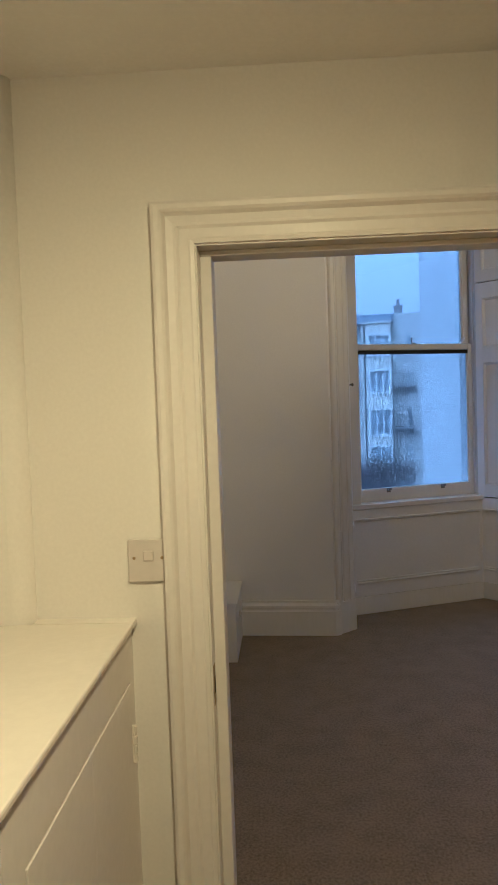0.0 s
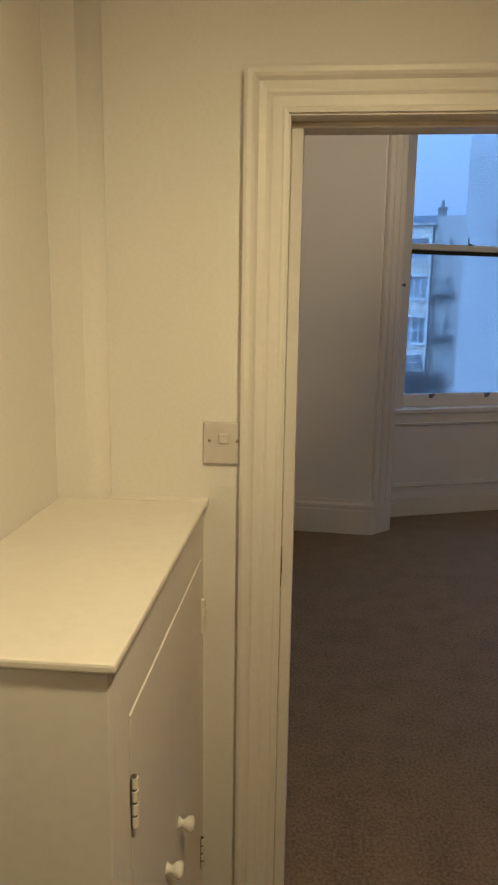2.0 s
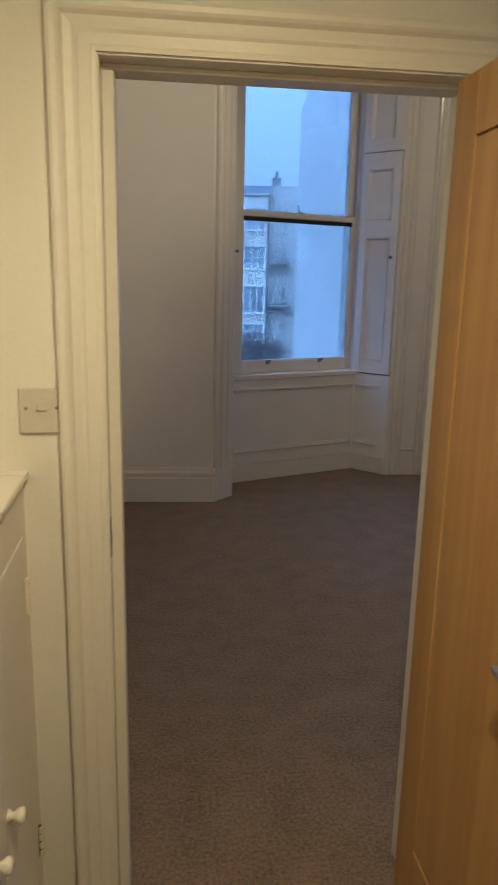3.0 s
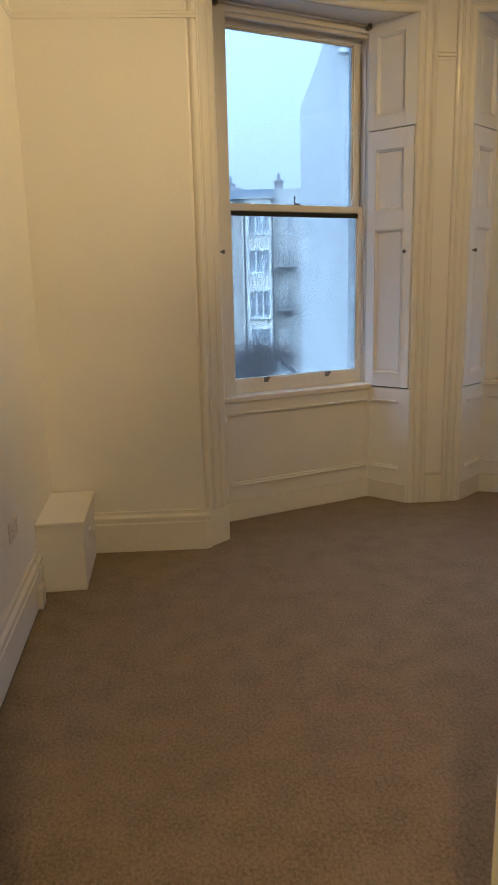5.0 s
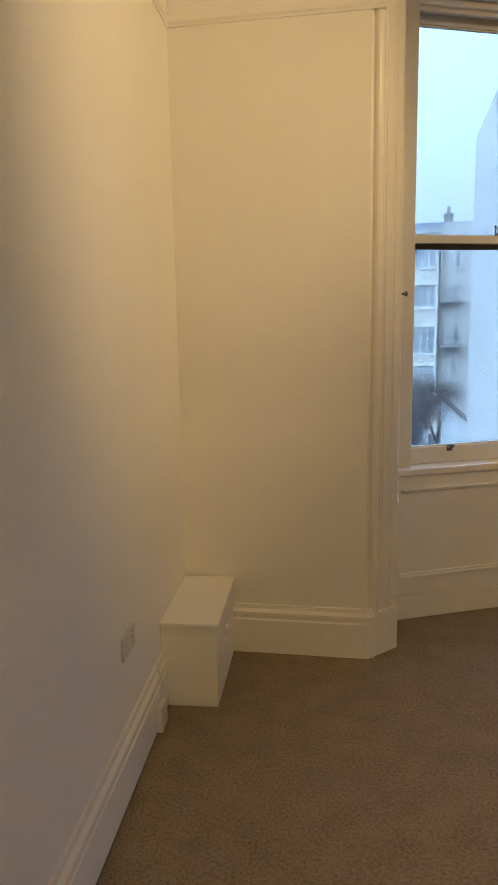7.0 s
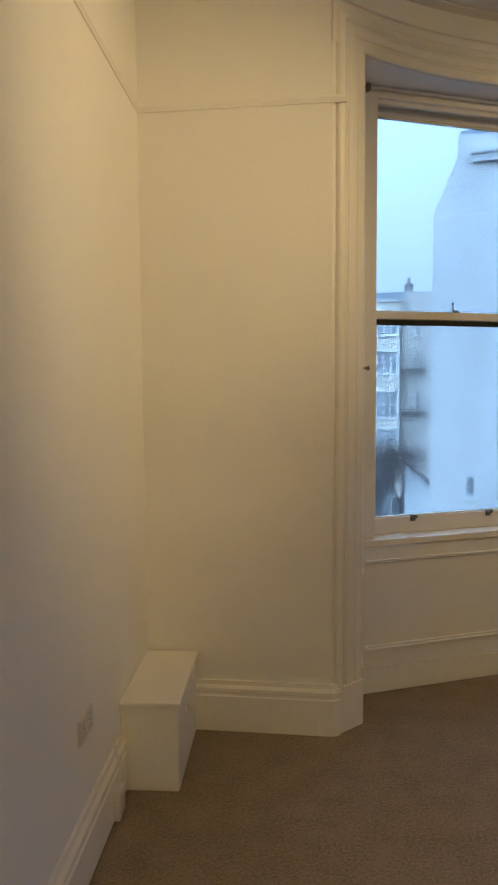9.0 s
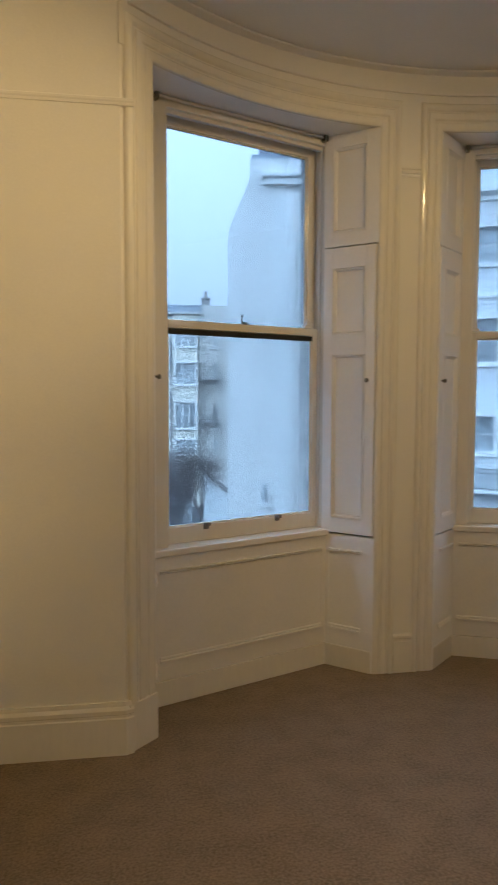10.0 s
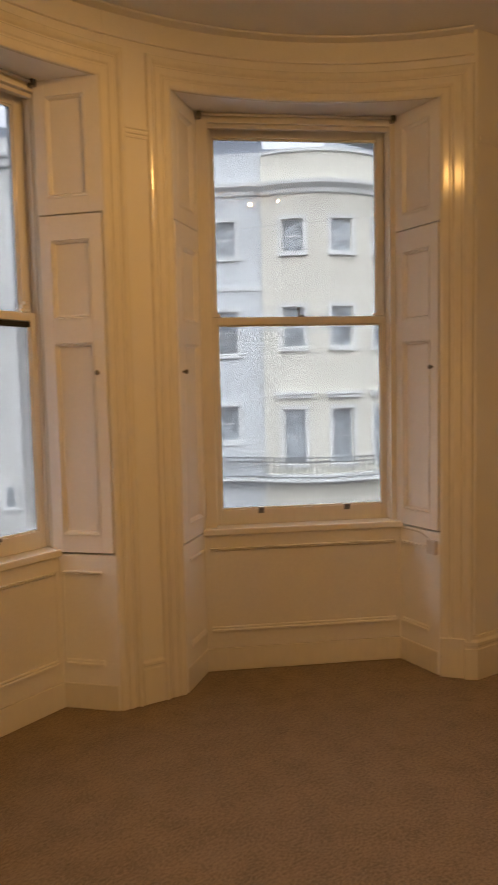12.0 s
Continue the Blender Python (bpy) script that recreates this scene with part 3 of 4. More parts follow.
def architrave(bm, y, d):
    """Two legs and a head with mitred corners; d: which way it stands out."""
    rings = []
    for x, z, sx, sz in ((DX0, 0.0, -1, 0), (DX0, DH, -1, 1), (DX1, DH, 1, 1), (DX1, 0.0, 1, 0)):
        rings.append([bm.verts.new((x + sx * a * 1.075, y + d * (o + 0.0005), z + sz * a * 1.04)) for a, o in ARCH])
    k = len(ARCH)
    for r, s in zip(rings, rings[1:]):
        for i in range(k):
            bm.faces.new((r[i], s[i], s[(i + 1) % k], r[(i + 1) % k]))


structure("trim_architrave_hall", EGGSHELL, lambda bm: architrave(bm, DY, -1), "moulded white gloss door architrave", "architrave")
structure("trim_architrave_room", GLOSS, lambda bm: architrave(bm, BACK, 1), "moulded white gloss door architrave", "architrave")


def lining(bm):
    box(bm, DX0 - 0.002, DX0 + 0.004, DY - 0.006, BACK + 0.006, 0, DH - 0.004)
    box(bm, DX1 - 0.004, DX1 + 0.002, DY - 0.006, BACK + 0.006, 0, DH - 0.004)
    box(bm, DX0 - 0.002, DX1 + 0.002, DY - 0.006, BACK + 0.006, DH - 0.004, DH + 0.002)
    box(bm, DX0 + 0.004, DX0 + 0.030, DY + 0.046, BACK - 0.004, 0, DH - 0.016, 0.003)
    box(bm, DX1 - 0.030, DX1 - 0.004, DY + 0.046, BACK - 0.004, 0, DH - 0.016, 0.003)
    box(bm, DX0 + 0.004, DX1 - 0.004, DY + 0.046, BACK - 0.004, DH - 0.016, DH - 0.004, 0.003)


structure("trim_door_lining", EGGSHELL, lining, "white gloss door lining with a stop bead", "door lining")
strike = empty("strike_plate", "worn metal strike plate let into the door lining", "strike plate")
made("plate", BRASS, lambda bm: box(bm, DX0 + 0.003, DX0 + 0.0055, DY + 0.008, DY + 0.034, 0.945, 1.035, 0.0008), strike)
# no hole is cut: black stands for the slot's shade
made("slot", BLACK, lambda bm: box(bm, DX0 + 0.0048, DX0 + 0.0062, DY + 0.014, DY + 0.027, 0.972, 1.008), strike, "black block in place of the shaded latch slot")

# oak door, standing open into the hall: x along the leaf from the hinge, y its thickness
DOOR = pose(DX1 - 0.018, DY - 0.004, 0, 0, 0, -90)
door = empty("door_1", "honey oak panelled door standing open into the hallway", "door", "structure", m=DOOR)
DL, DZ0, DZ1 = 0.70, 0.008, 1.955


def leaf(bm):
    for a, b, c, d in ((0, 0.105, DZ0, DZ1), (DL - 0.105, DL, DZ0, DZ1), (0.105, DL - 0.105, DZ1 - 0.118, DZ1), (0.105, DL - 0.105, DZ0, DZ0 + 0.2)):
        box(bm, a, b, -0.046, -0.001, c, d, 0.0015)


made("door_frame", OAK, leaf, door)
made("door_panel", OAK, lambda bm: box(bm, 0.1095, DL - 0.1095, -0.0435, -0.0035, DZ0 + 0.2045, DZ1 - 0.1225, 0.0008), door, "flush oak veneer panel")
# oak darkened to near-black: the groove's shade is in the colour
made("panel_groove", OAK_GROOVE_SHADE, lambda bm: box(bm, 0.1045, DL - 0.1045, -0.036, -0.010, DZ0 + 0.199, DZ1 - 0.1175), door, "groove round the panel, its shade put into near-black oak")
for side in (-1, 1):
    y = -0.0465 if side < 0 else -0.0005
    h = made("door_handle", STEEL, lambda bm: turned(bm, [(0.026, 0.0), (0.026, 0.006), (0.022, 0.009), (0.010, 0.010), (0.0095, 0.045), (0.004, 0.048)], "Y", (0, 0, 0), 20), door, "brushed steel lever handle on a round rose", True)
    h.matrix_basis = pose(DL - 0.088, y, 0.925, 0, 0, 0 if side > 0 else 180)
    made("lever", STEEL, lambda bm: [rod(bm, (0, 0.040, 0), (-0.05 * side, 0.046, 0.0), 0.010, 0.0095), rod(bm, (-0.05 * side, 0.046, 0), (-0.138 * side, 0.044, -0.002), 0.0095, 0.008)], h, smooth=True)
for z in (0.2, 1.0, 1.75):
    made("hinge", STEEL, lambda bm: [rod(bm, (-0.004, 0.003, z), (-0.004, 0.003, z + 0.09), 0.006), box(bm, -0.003, 0.0, -0.034, 0.0, z, z + 0.09)], door, "steel butt hinge")

# light switch
switch = empty("light_switch", "square white plastic light switch beside the door", "light switch", m=pose(-0.129, DY, 1.283))
made("plate", PLASTIC, lambda bm: box(bm, -0.0455, 0.0445, -0.011, 0.0, -0.048, 0.047, 0.003), switch)
made("rocker", PLASTIC, lambda bm: box(bm, -0.010, 0.012, -0.016, -0.009, 0.000, 0.022, 0.002), switch)
for x in (-0.031, 0.031):
    made("screw", BRASS, lambda bm: turned(bm, [(0.0035, 0.0), (0.0035, 0.0022), (0.002, 0.003)], "Y", (0, 0, 0), 10), switch, "small brass screw").matrix_basis = pose(x, -0.0108, 0.006, 0, 0, 180)

# ---- hall cupboard ----
CUP_X, CUP_Y0, CUP_TOP = -0.175, 1.041, 1.152
cupboard = empty("cupboard", "low white painted cupboard built against the hallway wall", "cupboard", m=pose(0, 0, 0))


made("body", EGGSHELL, lambda bm: box(bm, -0.503, CUP_X - 0.05, CUP_Y0 + 0.02, DY - 0.04, 0, 1.0), cupboard)
made("side_panel", EGGSHELL, lambda bm: box(bm, -0.503, CUP_X, CUP_Y0, CUP_Y0 + 0.02, 0, CUP_TOP - 0.019, 0.002), cupboard)
for y0, y1, z0, z1 in ((CUP_Y0 + 0.02, 1.132, 0, CUP_TOP - 0.019), (1.759, DY, 0, CUP_TOP - 0.019), (1.132, 1.759, 1.022, CUP_TOP - 0.019), (1.132, 1.759, 0, 0.12)):
    made("face_frame", EGGSHELL, lambda bm: box(bm, CUP_X - 0.02, CUP_X, y0, y1, z0, z1), cupboard)
made("top", GLOSS, lambda bm: [box(bm, -0.503, CUP_X + 0.012, CUP_Y0 - 0.010, 1.765, CUP_TOP - 0.014, CUP_TOP, 0.004), box(bm, -0.388, CUP_X + 0.012, 1.7652, DY, CUP_TOP - 0.014, CUP_TOP)], cupboard, "flat white painted top")
for y0, y1, hinge_y, knob_y in ((1.135, 1.4455, 1.135, 1.362), (1.4465, 1.757, 1.757, 1.480)):
    d = made("door", EGGSHELL, lambda bm: box(bm, CUP_X - 0.018, CUP_X + 0.002, y0, y1, 0.123, 1.019, 0.0008), cupboard, "flat white painted cupboard door")
    for z in (0.845, 0.225):
        h = made("hinge", GLOSS, lambda bm: [rod(bm, (CUP_X + 0.006, hinge_y, z + 0.021 * k), (CUP_X + 0.006, hinge_y, z + 0.016 + 0.021 * k), 0.0062, sides=8) for k in range(4)], d, "part-painted steel hinge")
        made("hinge_pin", GLOSS if hinge_y > 1.5 and z > 0.5 else IRON, lambda bm: [rod(bm, (CUP_X + 0.005, hinge_y, z - 0.002), (CUP_X + 0.005, hinge_y, z + 0.081), 0.0045, sides=8), box(bm, CUP_X + 0.002, CUP_X + 0.0032, hinge_y - 0.006, hinge_y + 0.006, z, z + 0.079)], h, "bare worn metal pin")
    made("knob", PORCELAIN, lambda bm: turned(bm, [(0.013, 0.0), (0.009, 0.004), (0.0075, 0.010), (0.012, 0.015), (0.0155, 0.021), (0.015, 0.028), (0.008, 0.032)], "X", (CUP_X + 0.002, knob_y, 0.570)), d, "round white painted knob", True)

# unseen fitting added to hold the hall lamps; its kind is invented
pendant = empty("unseen_hall_lamp", "unseen hallway lamp, added as a plain pendant on a short white flex", "ceiling light", m=pose(HALL_LAMP[0], HALL_LAMP[1], HALL_CEIL))
made("ceiling_rose", PLASTIC, lambda bm: turned(bm, [(0.045, 0.0), (0.045, -0.012), (0.02, -0.026), (0.006, -0.028)], "Z"), pendant, smooth=True)
made("flex", PLASTIC, lambda bm: rod(bm, (0, 0, -0.025), (0, 0, -0.10), 0.004, sides=8), pendant)
made("lampholder", PLASTIC, lambda bm: turned(bm, [(0.008, -0.095), (0.018, -0.105), (0.020, -0.14), (0.016, -0.145)], "Z"), pendant, smooth=True)

# ---- room things ----
casing_box = empty("pipe_box", "low white boxed-in casing in the room's corner", "boxing", m=pose(0, 0, 0))
made("body", EGGSHELL, lambda bm: box(bm, LEFT + 0.001, -0.164, 4.632, 5.165, 0.001, 0.366, 0.003), casing_box)
made("lid", EGGSHELL, lambda bm: box(bm, LEFT + 0.001, -0.154, 4.620, 5.185, 0.366, 0.383, 0.004), casing_box, "flat white lid with a small overhang")
made("latch", PLASTIC, lambda bm: [box(bm, -0.166, -0.150, 4.86, 4.90, 0.225, 0.262, 0.003), box(bm, -0.152, -0.140, 4.872, 4.89, 0.235, 0.252, 0.003)], casing_box, "small white latch")

socket = empty("wall_socket", "double white plastic wall socket above the skirting", "socket", m=pose(LEFT, 4.145, 0.525))
made("plate", PLASTIC, lambda bm: box(bm, 0.0, 0.011, -0.074, 0.074, -0.043, 0.043, 0.003), socket)
for y in (-0.036, 0.036):
    # holes are not cut; black blocks give their shade
    made("outlet", BLACK, lambda bm: [box(bm, 0.0095, 0.0113, y - 0.003, y + 0.003, -0.002, 0.010), box(bm, 0.0095, 0.0113, y - 0.014, y - 0.008, -0.022, -0.017), box(bm, 0.0095, 0.0113, y + 0.008, y + 0.014, -0.022, -0.017)], socket, "black blocks in place of the shaded pin holes")
    made("switch", PLASTIC, lambda bm: box(bm, 0.010, 0.0145, y - 0.006, y + 0.006, 0.018, 0.034, 0.001), socket)

phone = empty("junction_box", "small white cable box on the skirting board", "junction box", m=pose(LEFT + 0.028, 4.44, 0))
made("cover", PLASTIC, lambda bm: box(bm, 0.0, 0.026, -0.045, 0.045, 0.018, 0.125, 0.004), phone)
made("cable", PLASTIC, lambda bm: [rod(bm, (0.008, 0.03, 0.12), (0.006, 0.045, 0.20), 0.004, sides=8), rod(bm, (0.006, 0.045, 0.20), (-0.016, 0.06, 0.262), 0.004, sides=8)], phone, "thin white cable")

rm2, len2 = reveal_axes(M2, W2, True)
alarm = empty("cable_outlet", "small white outlet box on the window reveal", "junction box", m=rm2 @ pose(len2 - 0.045, 0, 0.735))
made("cover", PLASTIC, lambda bm: box(bm, -0.032, 0.032, -0.026, 0.0, -0.042, 0.038, 0.004), alarm)
made("cable", PLASTIC, lambda bm: [rod(bm, (-0.02, -0.008, 0.035), (-0.10, -0.006, 0.066), 0.004, sides=8), rod(bm, (-0.10, -0.006, 0.066), (-0.26, -0.006, 0.070), 0.004, sides=8)], alarm, "thin white cable")

light = empty("ceiling_spotlights", "ceiling bar light with small warm spot heads", "ceiling light", m=pose(ROOM_LAMP[0], ROOM_LAMP[1], CEIL))
made("base_plate", PLASTIC, lambda bm: turned(bm, [(0.07, 0.0), (0.07, -0.018), (0.06, -0.026), (0.02, -0.03)], "Z", (0.02, 0, 0)), light, smooth=True)
made("stem", STEEL, lambda bm: rod(bm, (0.02, 0, -0.03), (0.02, 0, -0.046), 0.008), light)
made("bar", STEEL, lambda bm: rod(bm, (-0.30, 0.02, -0.044), (0.36, 0.02, -0.044), 0.008), light)
for x in (0.0, 0.28, -0.23):
    made("head", PLASTIC, lambda bm: turned(bm, [(0.010, -0.040), (0.028, -0.050), (0.030, -0.088), (0.024, -0.088), (0.020, -0.062)], "Z", (x, 0.02, 0)), light, "small white spot head", True)

# ---- outside ----
GROUND = -8.0
structure("ground", ASPHALT, lambda bm: box(bm, -2500, 2500, -2500, 2500, GROUND - 0.5, GROUND), "grey wet street and ground far below", "ground")


def outer(eye, azimuth, distance):
    """Axes of a far house: x to the right along its front, y away, z as the room's."""
    a = radians(azimuth)
    return pose(eye[0] + distance * math.sin(a), eye[1] + distance * math.cos(a), 0.0063 * distance, 0, 0, -azimuth)


def facade(bm, cols, levels, top, depth=0.22):
    """A front wall: cols are (x0, y0, x1, y1, has windows); levels the openings' heights."""
    for x0, y0, x1, y1, holed in cols:
        zs = [GROUND - 1] + ([z for pair in levels for z in pair] if holed else []) + [top]
        quads = list(zip(zs, zs[1:]))
        for i, (a, b) in enumerate(quads):
            if holed and i % 2:
                t = Vector((x1 - x0, y1 - y0)).normalized()
                nx, ny = -t.y * depth, t.x * depth
                o = [(x0, y0, a), (x1, y1, a), (x1, y1, b), (x0, y0, b)]
                k = [(x + nx, y + ny, z) for x, y, z in o]
                for p in range(4):
                    q = (p + 1) % 4
                    bm.faces.new([bm.verts.new(v) for v in (o[p], o[q], k[q], k[p])])
            else:
                bm.faces.new([bm.verts.new(v) for v in ((x0, y0, a), (x1, y1, a), (x1, y1, b), (x0, y0, b))])


def far_window(parent, x0, y0, x1, y1, z0, z1, trim=True, lights=1, depth=0.2):
    """A recessed far sash: frame with bars, pane greyed for reflections and haze, sill and surround."""
    L = math.hypot(x1 - x0, y1 - y0)
    m = pose(x0, y0, 0, 0, 0, math.degrees(math.atan2(y1 - y0, x1 - x0)))
    w = made("window", WHITE_STONE, lambda bm: [
        box(bm, 0, 0.06, depth - 0.08, depth, z0, z1), box(bm, L - 0.06, L, depth - 0.08, depth, z0, z1),
        box(bm, 0.06, L - 0.06, depth - 0.08, depth, z0, z0 + 0.07), box(bm, 0.06, L - 0.06, depth - 0.08, depth, z1 - 0.06, z1),
        box(bm, 0.06, L - 0.06, depth - 0.07, depth - 0.01, (z0 + z1) / 2 - 0.025, (z0 + z1) / 2 + 0.025)] +
        [box(bm, L * k / lights - 0.06, L * k / lights + 0.06, depth - 0.1, depth, z0 + 0.07, z1 - 0.06) for k in range(1, lights)], parent, "white painted sash frame", m=m)
    made("pane", FAR_GLASS, lambda bm: box(bm, 0.03, L - 0.03, depth - 0.045, depth - 0.035, z0 + 0.03, z1 - 0.03), w, "opaque pane, sky reflections and haze put into its grey")
    made("sill", WHITE_STONE, lambda bm: box(bm, -0.14, L + 0.14, -0.14, 0.1, z0 - 0.14, z0 - 0.002), w)
    if trim:
        made("surround", WHITE_STONE, lambda bm: [box(bm, -0.16, -0.002, -0.05, 0.02, z0, z1 + 0.16), box(bm, L + 0.002, L + 0.16, -0.05, 0.02, z0, z1 + 0.16), box(bm, -0.002, L + 0.002, -0.05, 0.02, z1 + 0.002, z1 + 0.16)], w)
    return w


LEVELS = [(-6.6, -4.2), (-1.95, 0.40), (2.97, 4.67), (6.90, 8.27)]
EYE2 = (0.63, 2.35)

# opposite bow-fronted house
bow_house = empty("bow_fronted_house", "cream stuccoed bow-fronted terrace house across the street", "house", m=outer(EYE2, 37.06, 30))
BR, BC = 4.2, 0.2
HOLES = [(-14.5, -1.5), (14.0, 27.0), (42.5, 55.5)]


def house_bow(a, off=0.0):
    return (BC + (BR + off) * math.sin(radians(a)), BR - (BR + off) * math.cos(radians(a)))


edges = [-26.6, -20.5, -14.5, -1.5, 4, 9, 14, 27, 32, 37, 42.5, 55.5, 62, 70, 78]
cols = []
for a, b in zip(edges, edges[1:]):
    cols.append((*house_bow(a), *house_bow(b), (a, b) in HOLES))
cols.append((*house_bow(78), house_bow(78)[0] + 9, house_bow(78)[1], False))
made("wall", CREAM, lambda bm: facade(bm, cols, LEVELS, 11.0), bow_house)
front = [house_bow(a) for a in np.linspace(-26, 78, 36)][::-1]
made("cornice", WHITE_STONE, lambda bm: sweep(bm, front, [(-0.05, 9.25), (0.12, 9.3), (0.16, 9.45), (0.42, 9.6), (0.45, 9.75), (-0.05, 9.85)]), bow_house)
made("coping", WHITE_STONE, lambda bm: sweep(bm, front, [(-0.3, 10.95), (0.08, 10.95), (0.08, 11.08), (-0.3, 11.12)]), bow_house)
made("string_course", WHITE_STONE, lambda bm: sweep(bm, front, [(-0.02, -2.62), (0.2, -2.58), (0.2, -2.4), (-0.02, -2.36)]), bow_house)
made("roof", SLATE, lambda bm: prism(bm, [(-1.7, 1.6), (4.5, 2.2), (9, 4), (9, 12), (-1.7, 12)], 10.6, 11.6), bow_house)
for x in (1.2, 6.0):
    made("chimney", PALE, lambda bm: [box(bm, x, x + 1.6, 5, 6, 11, 13.1)] + [rod(bm, (x + 0.25 + 0.36 * k, 5.5, 13.1), (x + 0.25 + 0.36 * k, 5.5, 13.7), 0.13, 0.11) for k in range(4)], bow_house)
for a, b in HOLES:
    for i, (z0, z1) in enumerate(LEVELS):
        w = far_window(bow_house, *house_bow(a), *house_bow(b), z0, z1, trim=i > 0)
        if i == 1:
            made("hood", WHITE_STONE, lambda bm: [box(bm, -0.35, 1.3, -0.30, 0.0, 1.02, 1.14), box(bm, -0.28, 1.23, -0.20, 0.0, 0.86, 1.02)], w, "moulded hood over the window")


def balcony(parent, pts, z, height=0.92):
    """An iron balcony: slab, top rail and uprights along the front."""
    bal = made("balcony", WHITE_STONE, lambda bm: sweep(bm, pts, [(0.0, z - 0.16), (0.7, z - 0.16), (0.85, z - 0.10), (0.85, z), (0.0, z)]), parent, "curved stone balcony slab")
    made("railing", RAIL_IRON, lambda bm: [sweep(bm, pts, [(0.76, z + k), (0.80, z + k), (0.80, z + k + 0.04), (0.76, z + k + 0.04)]) for k in (0.06, 0.70, height - 0.04)], bal, "iron rails")
    way = [Vector(p) for p in pts]
    def bars(bm):
        for p, q in zip(way, way[1:]):
            n = Vector((-(q - p).y, (q - p).x)).normalized() * 0.78
            k = max(1, int((q - p).length / 0.13))
            for i in range(k):
                c = p + (q - p) * (i / k) + n
                rod(bm, (c.x, c.y, z + 0.05), (c.x, c.y, z + height - 0.04), 0.022, sides=4)
    tagged(made("bars", RAIL_IRON, bars, bal, "thin iron uprights"), kind="stuff")


balcony(bow_house, front, -2.5)

# flat-fronted neighbour on its left
flat_house = empty("flat_fronted_house", "pale grey-white stuccoed terrace house beside the bow front", "house", m=outer(EYE2, 37.06, 30))
FY = 0.62
fcols, x = [], -11.3
for a in (-7.4, -3.75):
    fcols += [(x, FY, a, FY, False), (a, FY, a + 0.98, FY, True)]
    x = a + 0.98
fcols.append((x, FY, -1.62, FY, False))
FLEV = [(-6.6, -4.2), (-1.0, 0.55), (2.75, 4.6), (6.85, 8.35)]
made("wall", PALE, lambda bm: facade(bm, fcols, FLEV, 11.15), flat_house)
ffront = [(-1.66, FY), (-11.3, FY)]
made("cornice", WHITE_STONE, lambda bm: sweep(bm, ffront, [(-0.05, 9.35), (0.12, 9.4), (0.16, 9.55), (0.40, 9.7), (0.42, 9.85), (-0.05, 9.95)]), flat_house)
made("string_course", WHITE_STONE, lambda bm: sweep(bm, ffront, [(-0.02, 5.45), (0.07, 5.45), (0.07, 5.6), (-0.02, 5.6)]), flat_house)
made("roof", SLATE, lambda bm: prism(bm, [(-11.2, FY + 1.2), (-1.7, FY + 1.2), (-1.7, 12), (-11.2, 12)], 10.8, 12.2), flat_house)
made("chimney", PALE, lambda bm: [box(bm, -4.6, -2.8, 4, 5, 11, 13.6)] + [rod(bm, (-4.3 + 0.4 * k, 4.5, 13.6), (-4.3 + 0.4 * k, 4.5, 14.2), 0.13, 0.11) for k in range(4)], flat_house)
for a in (-7.4, -3.75):
    for i, (z0, z1) in enumerate(FLEV):
        far_window(flat_house, a, FY, a + 0.98, FY, z0, z1, trim=i > 0)
balcony(flat_house, [(-1.66, FY), (-9.4, FY)], -2.5)

# tall white house down the street
EYE1 = (0.35, 1.95)
tall = empty("tall_white_house", "tall white rendered house seen down the street", "house", m=outer(EYE1, 13.53, 40))


TX = -1.75


def tall_wall(bm):
    outline = [(TX, GROUND - 1), (12, GROUND - 1), (12, 14.3), (TX + 1.2, 14.3), (TX + 1.2, 13.3), (TX + 0.95, 12.6), (TX + 0.1, 10.6), (TX, 10.2)]
    a = [bm.verts.new((x, 0, z)) for x, z in outline]
    b = [bm.verts.new((x, 12, z)) for x, z in outline]
    bm.faces.new(a)
    bm.faces.new(b[::-1])
    for i in range(len(a)):
        bm.faces.new((a[i], b[i], b[(i + 1) % len(a)], a[(i + 1) % len(a)]))


made("wall", GREY_RENDER, tall_wall, tall)
made("cornice", WHITE_STONE, lambda bm: [box(bm, 0.1, 12, -0.5, 0, 13.2, 13.55, 0.1), box(bm, 0.25, 12, -0.3, 0, 12.85, 13.2)], tall)
made("roof", SLATE, lambda bm: [box(bm, TX + 1.3, 12, 0.1, 11, 14.3, 14.55), box(bm, TX + 1.7, 12, 0.5, 11, 14.55, 15.0)], tall)
made("corner_pilaster", WHITE_STONE, lambda bm: box(bm, 0.85, 1.9, -0.12, 0, GROUND - 1, 12.3), tall)
far_window(tall, 0.12, -0.02, 0.62, -0.02, -4.9, -3.7, depth=0.0)

# terrace at the end of the street
terrace = empty("terrace_house", "far cream terrace house with tall triple windows", "house", m=outer(EYE1, 9.53, 60))
TLEV = [(-3.93, -2.71), (-1.71, 0.45), (1.97, 3.77), (5.15, 6.8)]
main_cols = [(-3.4, 1.5, -3.4, 0, False), (-3.4, 0, -2.8, 0, False), (-2.8, 0, -1.15, 0, True), (-1.15, 0, -0.75, 0, False), (-0.75, 0, -0.75, 1.0, False)]
side_cols = [(-12, 0, -6.15, 0, False), (-6.15, 0, -5.5, 0, True), (-5.5, 0, -5.2, 0, False), (-5.2, 0, -5.2, 1.5, False), (-5.2, 1.5, -3.4, 1.5, False)]
back_cols = [(-0.75, 1.0, 0.35, 1.0, False), (0.35, 1.0, 0.75, 1.0, True), (0.75, 1.0, 6, 1.0, False)]
made("wall", CREAM, lambda bm: facade(bm, main_cols, TLEV, 8.0), terrace)
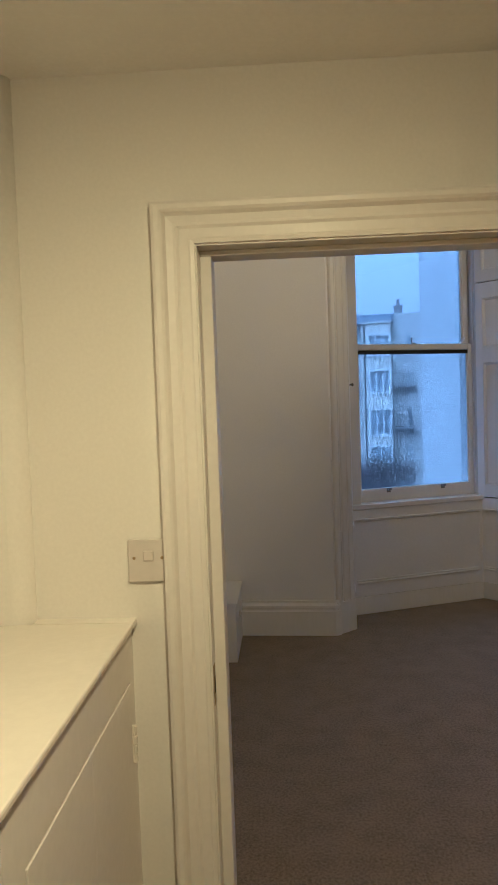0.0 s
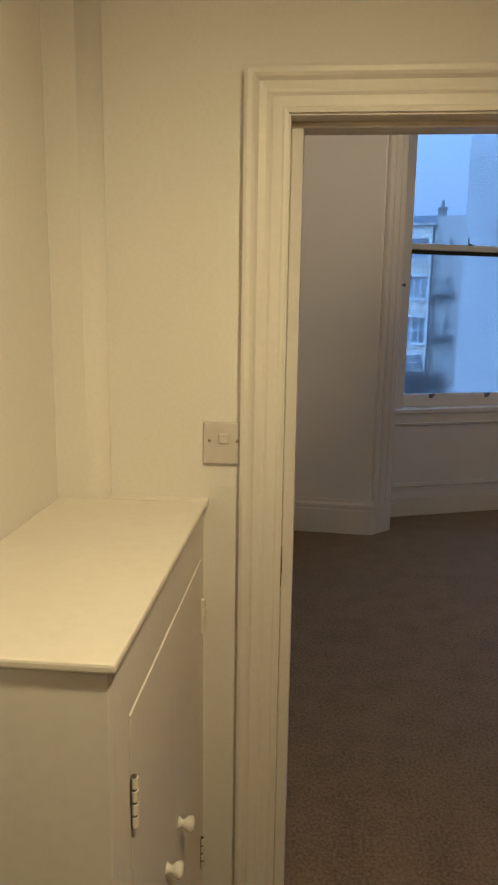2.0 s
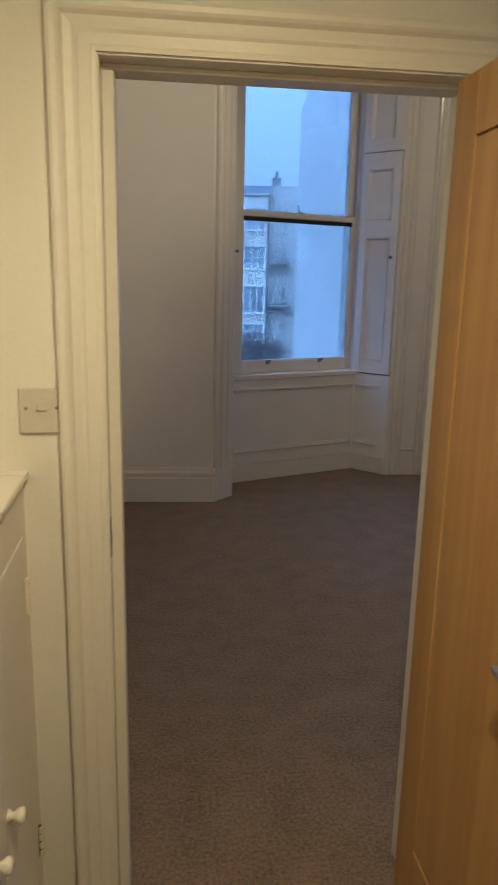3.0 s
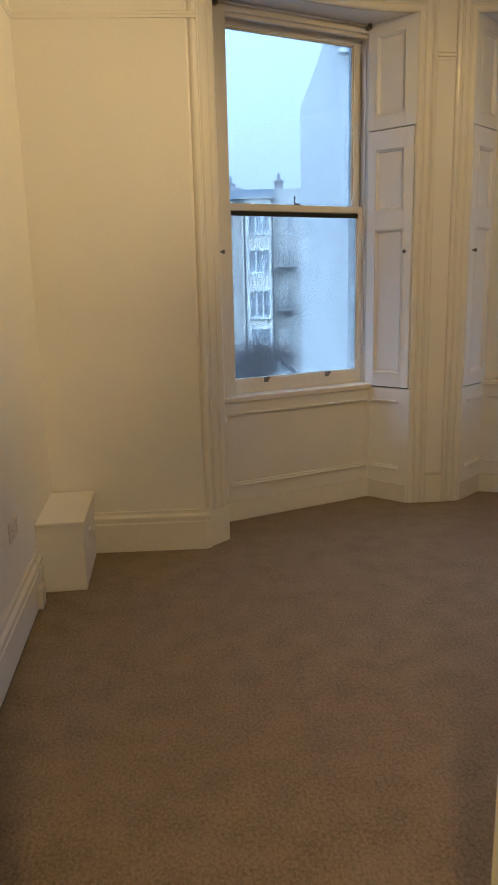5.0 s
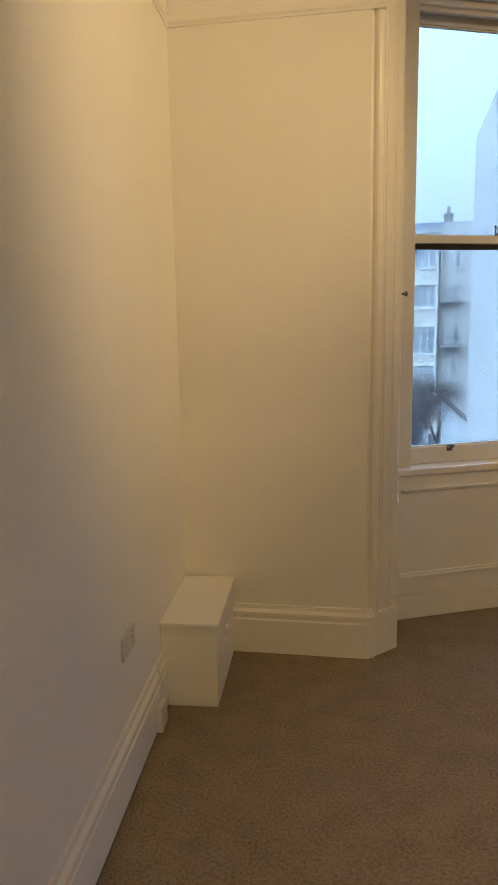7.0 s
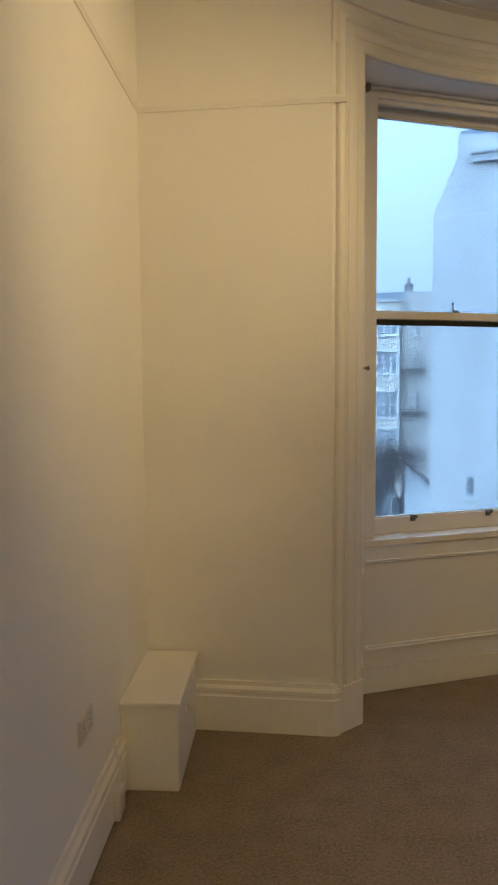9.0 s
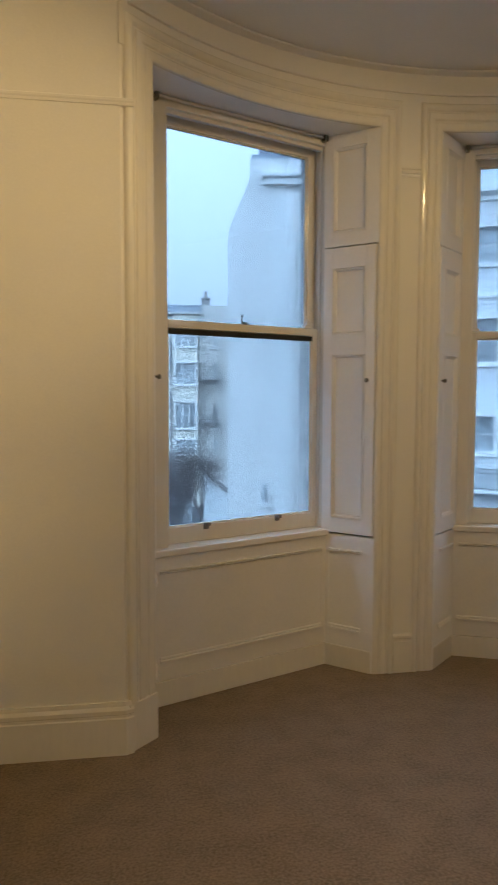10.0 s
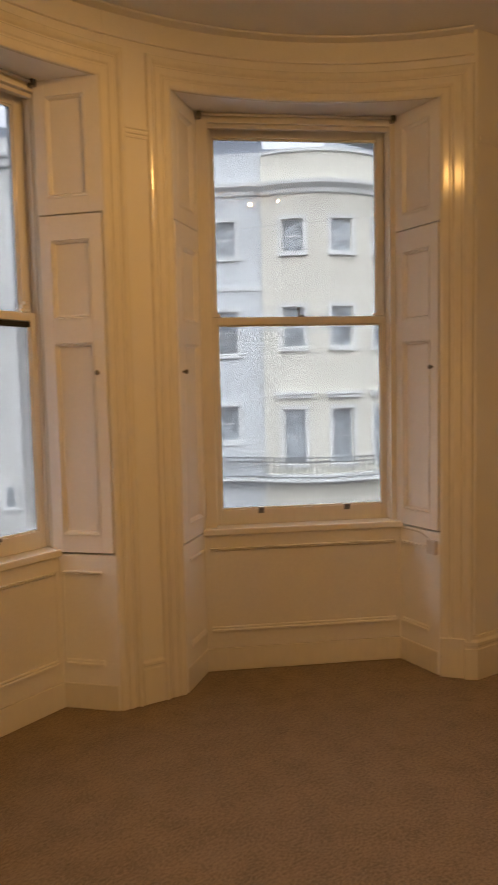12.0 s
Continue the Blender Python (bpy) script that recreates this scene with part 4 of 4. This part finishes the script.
made("wall", STONE_GREY, lambda bm: facade(bm, side_cols, TLEV, 8.95), terrace, "greyer rendered side bay")
made("wall", STONE_GREY, lambda bm: facade(bm, back_cols, TLEV, 8.7), terrace, "set-back bay with balconies")
made("roof", SLATE, lambda bm: prism(bm, [(-4.3, 0.4), (-0.7, 0.4), (-0.7, 10), (-4.3, 10)], 7.95, 8.65), terrace)
made("eaves", STONE_GREY, lambda bm: box(bm, -3.5, -0.65, -0.25, 0.4, 7.85, 8.02), terrace)
for x, h in ((-0.65, 10.1), (-4.75, 9.95)):
    # darkened in colour to stand as silhouettes against the sky
    made("chimney", GREY_STONE, lambda bm: [box(bm, x, x + 0.7, 2, 3, 7.9, h - 0.7), box(bm, x - 0.06, x + 0.76, 1.94, 3.06, h - 0.72, h - 0.6), rod(bm, (x + 0.35, 2.5, h - 0.6), (x + 0.35, 2.5, h), 0.16, 0.13)], terrace)
for i, (z0, z1) in enumerate(TLEV):
    far_window(terrace, -2.8, 0, -1.15, 0, z0, z1, lights=3 if i else 2)
    far_window(terrace, -6.15, 0, -5.5, 0, z0, z1, trim=False)
    far_window(terrace, 0.35, 1.0, 0.75, 1.0, z0, z1, trim=False)
for z in (2.50, -1.05):
    bal = made("balcony", GREY_STONE, lambda bm: box(bm, -0.70, 1.0, -0.5, 1.0, z - 0.14, z + 0.06), terrace, "balcony slab, its shade put into a dark grey")
    made("railing", RAIL_IRON, lambda bm: [box(bm, -0.68, 0.98, -0.47, -0.44, z + 0.98, z + 1.02)] + [rod(bm, (x, -0.455, z + 0.06), (x, -0.455, z + 1.0), 0.014, sides=4) for x in np.linspace(-0.66, 0.96, 15)], bal, "thin iron railing")
for x in (-3.18, -0.86):
    made("downpipe", RAIL_IRON, lambda bm: rod(bm, (x, -0.1, -4.9), (x, -0.1, 7.9), 0.06, sides=8), terrace, "dark downpipe")

garden = empty("garden_wall", "low dark garden wall in the street below", "garden wall", m=outer(EYE1, 8.13, 48))
made("wall", RAIL_IRON, lambda bm: box(bm, -9, -0.6, 0, 0.3, GROUND - 1, -6.25, 0.03), garden)
made("coping", PALE, lambda bm: box(bm, -9.1, -0.5, -0.1, 0.4, -6.25, -6.1, 0.03), garden)
# pale wall added in place of an unidentified white shape
back_wall = empty("pale_low_wall", "pale low wall put in for a white shape behind the street trees", "garden wall", m=outer(EYE1, 8.13, 52))
made("wall", PALE, lambda bm: box(bm, -10, 0.0, 0, 0.3, GROUND - 1, -5.25, 0.03), back_wall)
made("coping", WHITE_STONE, lambda bm: box(bm, -10.1, 0.1, -0.1, 0.4, -5.25, -5.1, 0.03), back_wall)
structure("pavement", CONCRETE, lambda bm: box(bm, -9, 0.6, 0, 6, GROUND - 1, GROUND + 0.02), "pale wet paved forecourt in the street below", "pavement").matrix_basis = outer(EYE1, 8.13, 41.5)


def tree(name, m, height, spread, seed, label):
    rng = random.Random(seed)
    top = empty(name, label, "tree", m=pose(m.translation.x, m.translation.y, GROUND))
    tips = []
    bm = bmesh.new()

    def grow(p, d, length, r, depth):
        q = p + d * length
        rod(bm, p, q, r, r * 0.65, sides=5)
        if depth == 0:
            tips.append(q)
            return
        for _ in range(3 if depth > 1 else 4):
            n = (d + Vector((rng.uniform(-1, 1), rng.uniform(-1, 1), rng.uniform(-0.35, 0.7))) * spread).normalized()
            grow(q, n, length * rng.uniform(0.62, 0.9), r * 0.6, depth - 1)

    grow(Vector((0, 0, 0)), Vector((0, 0, 1)), height * 0.2, 0.12, 5)
    part("trunk", bm, BARK, top)
    bm = bmesh.new()
    for q in tips:
        for _ in range(11):
            c = q + Vector((rng.gauss(0, 0.35), rng.gauss(0, 0.35), rng.gauss(0, 0.35)))
            a, b = Vector((rng.uniform(-1, 1), rng.uniform(-1, 1), rng.uniform(-1, 1))) * 0.13, Vector((rng.uniform(-1, 1), rng.uniform(-1, 1), rng.uniform(-1, 1))) * 0.022
            bm.faces.new([bm.verts.new(v) for v in (c - a, c + b, c + a, c - b)])
    part("crown", bm, LEAF, top)


tree("tree", outer(EYE1, 8.83, 46), 8.4, 0.7, 3, "tall dark bare-twigged tree in the street below")
tree("tree", outer(EYE1, 6.83, 45), 7.4, 0.95, 8, "dark bare-twigged tree in the street below")
tree("tree", outer(EYE1, 7.93, 44), 6.0, 1.1, 12, "low dark bushy tree in the street below")
tree("tree", outer(EYE1, 5.23, 46), 8.0, 0.85, 5, "dark bare-twigged tree in the street below")

# lean-to between the tall house and the terrace
shed = empty("lean_to", "small pale rendered lean-to with a slate roof", "outbuilding", m=outer(EYE1, 10.13, 44.5))


def sloped(bm, outline, y0, y1):
    """A slab whose upright outline (x, z) runs back from y0 to y1."""
    a, b = ([bm.verts.new((x, y, z)) for x, z in outline] for y in (y0, y1))
    bm.faces.new(a)
    bm.faces.new(b[::-1])
    for i in range(len(a)):
        bm.faces.new((a[i], b[i], b[(i + 1) % len(a)], a[(i + 1) % len(a)]))


made("wall", PALE, lambda bm: sloped(bm, [(-0.8, GROUND - 1), (3.0, GROUND - 1), (3.0, -7.0), (-0.8, -3.75)], 0, 2.5), shed)
made("roof", GREY_STONE, lambda bm: sloped(bm, [(-0.88, -3.68), (3.1, -7.09), (3.1, -7.0), (-0.86, -3.59)], -0.15, 2.7), shed)
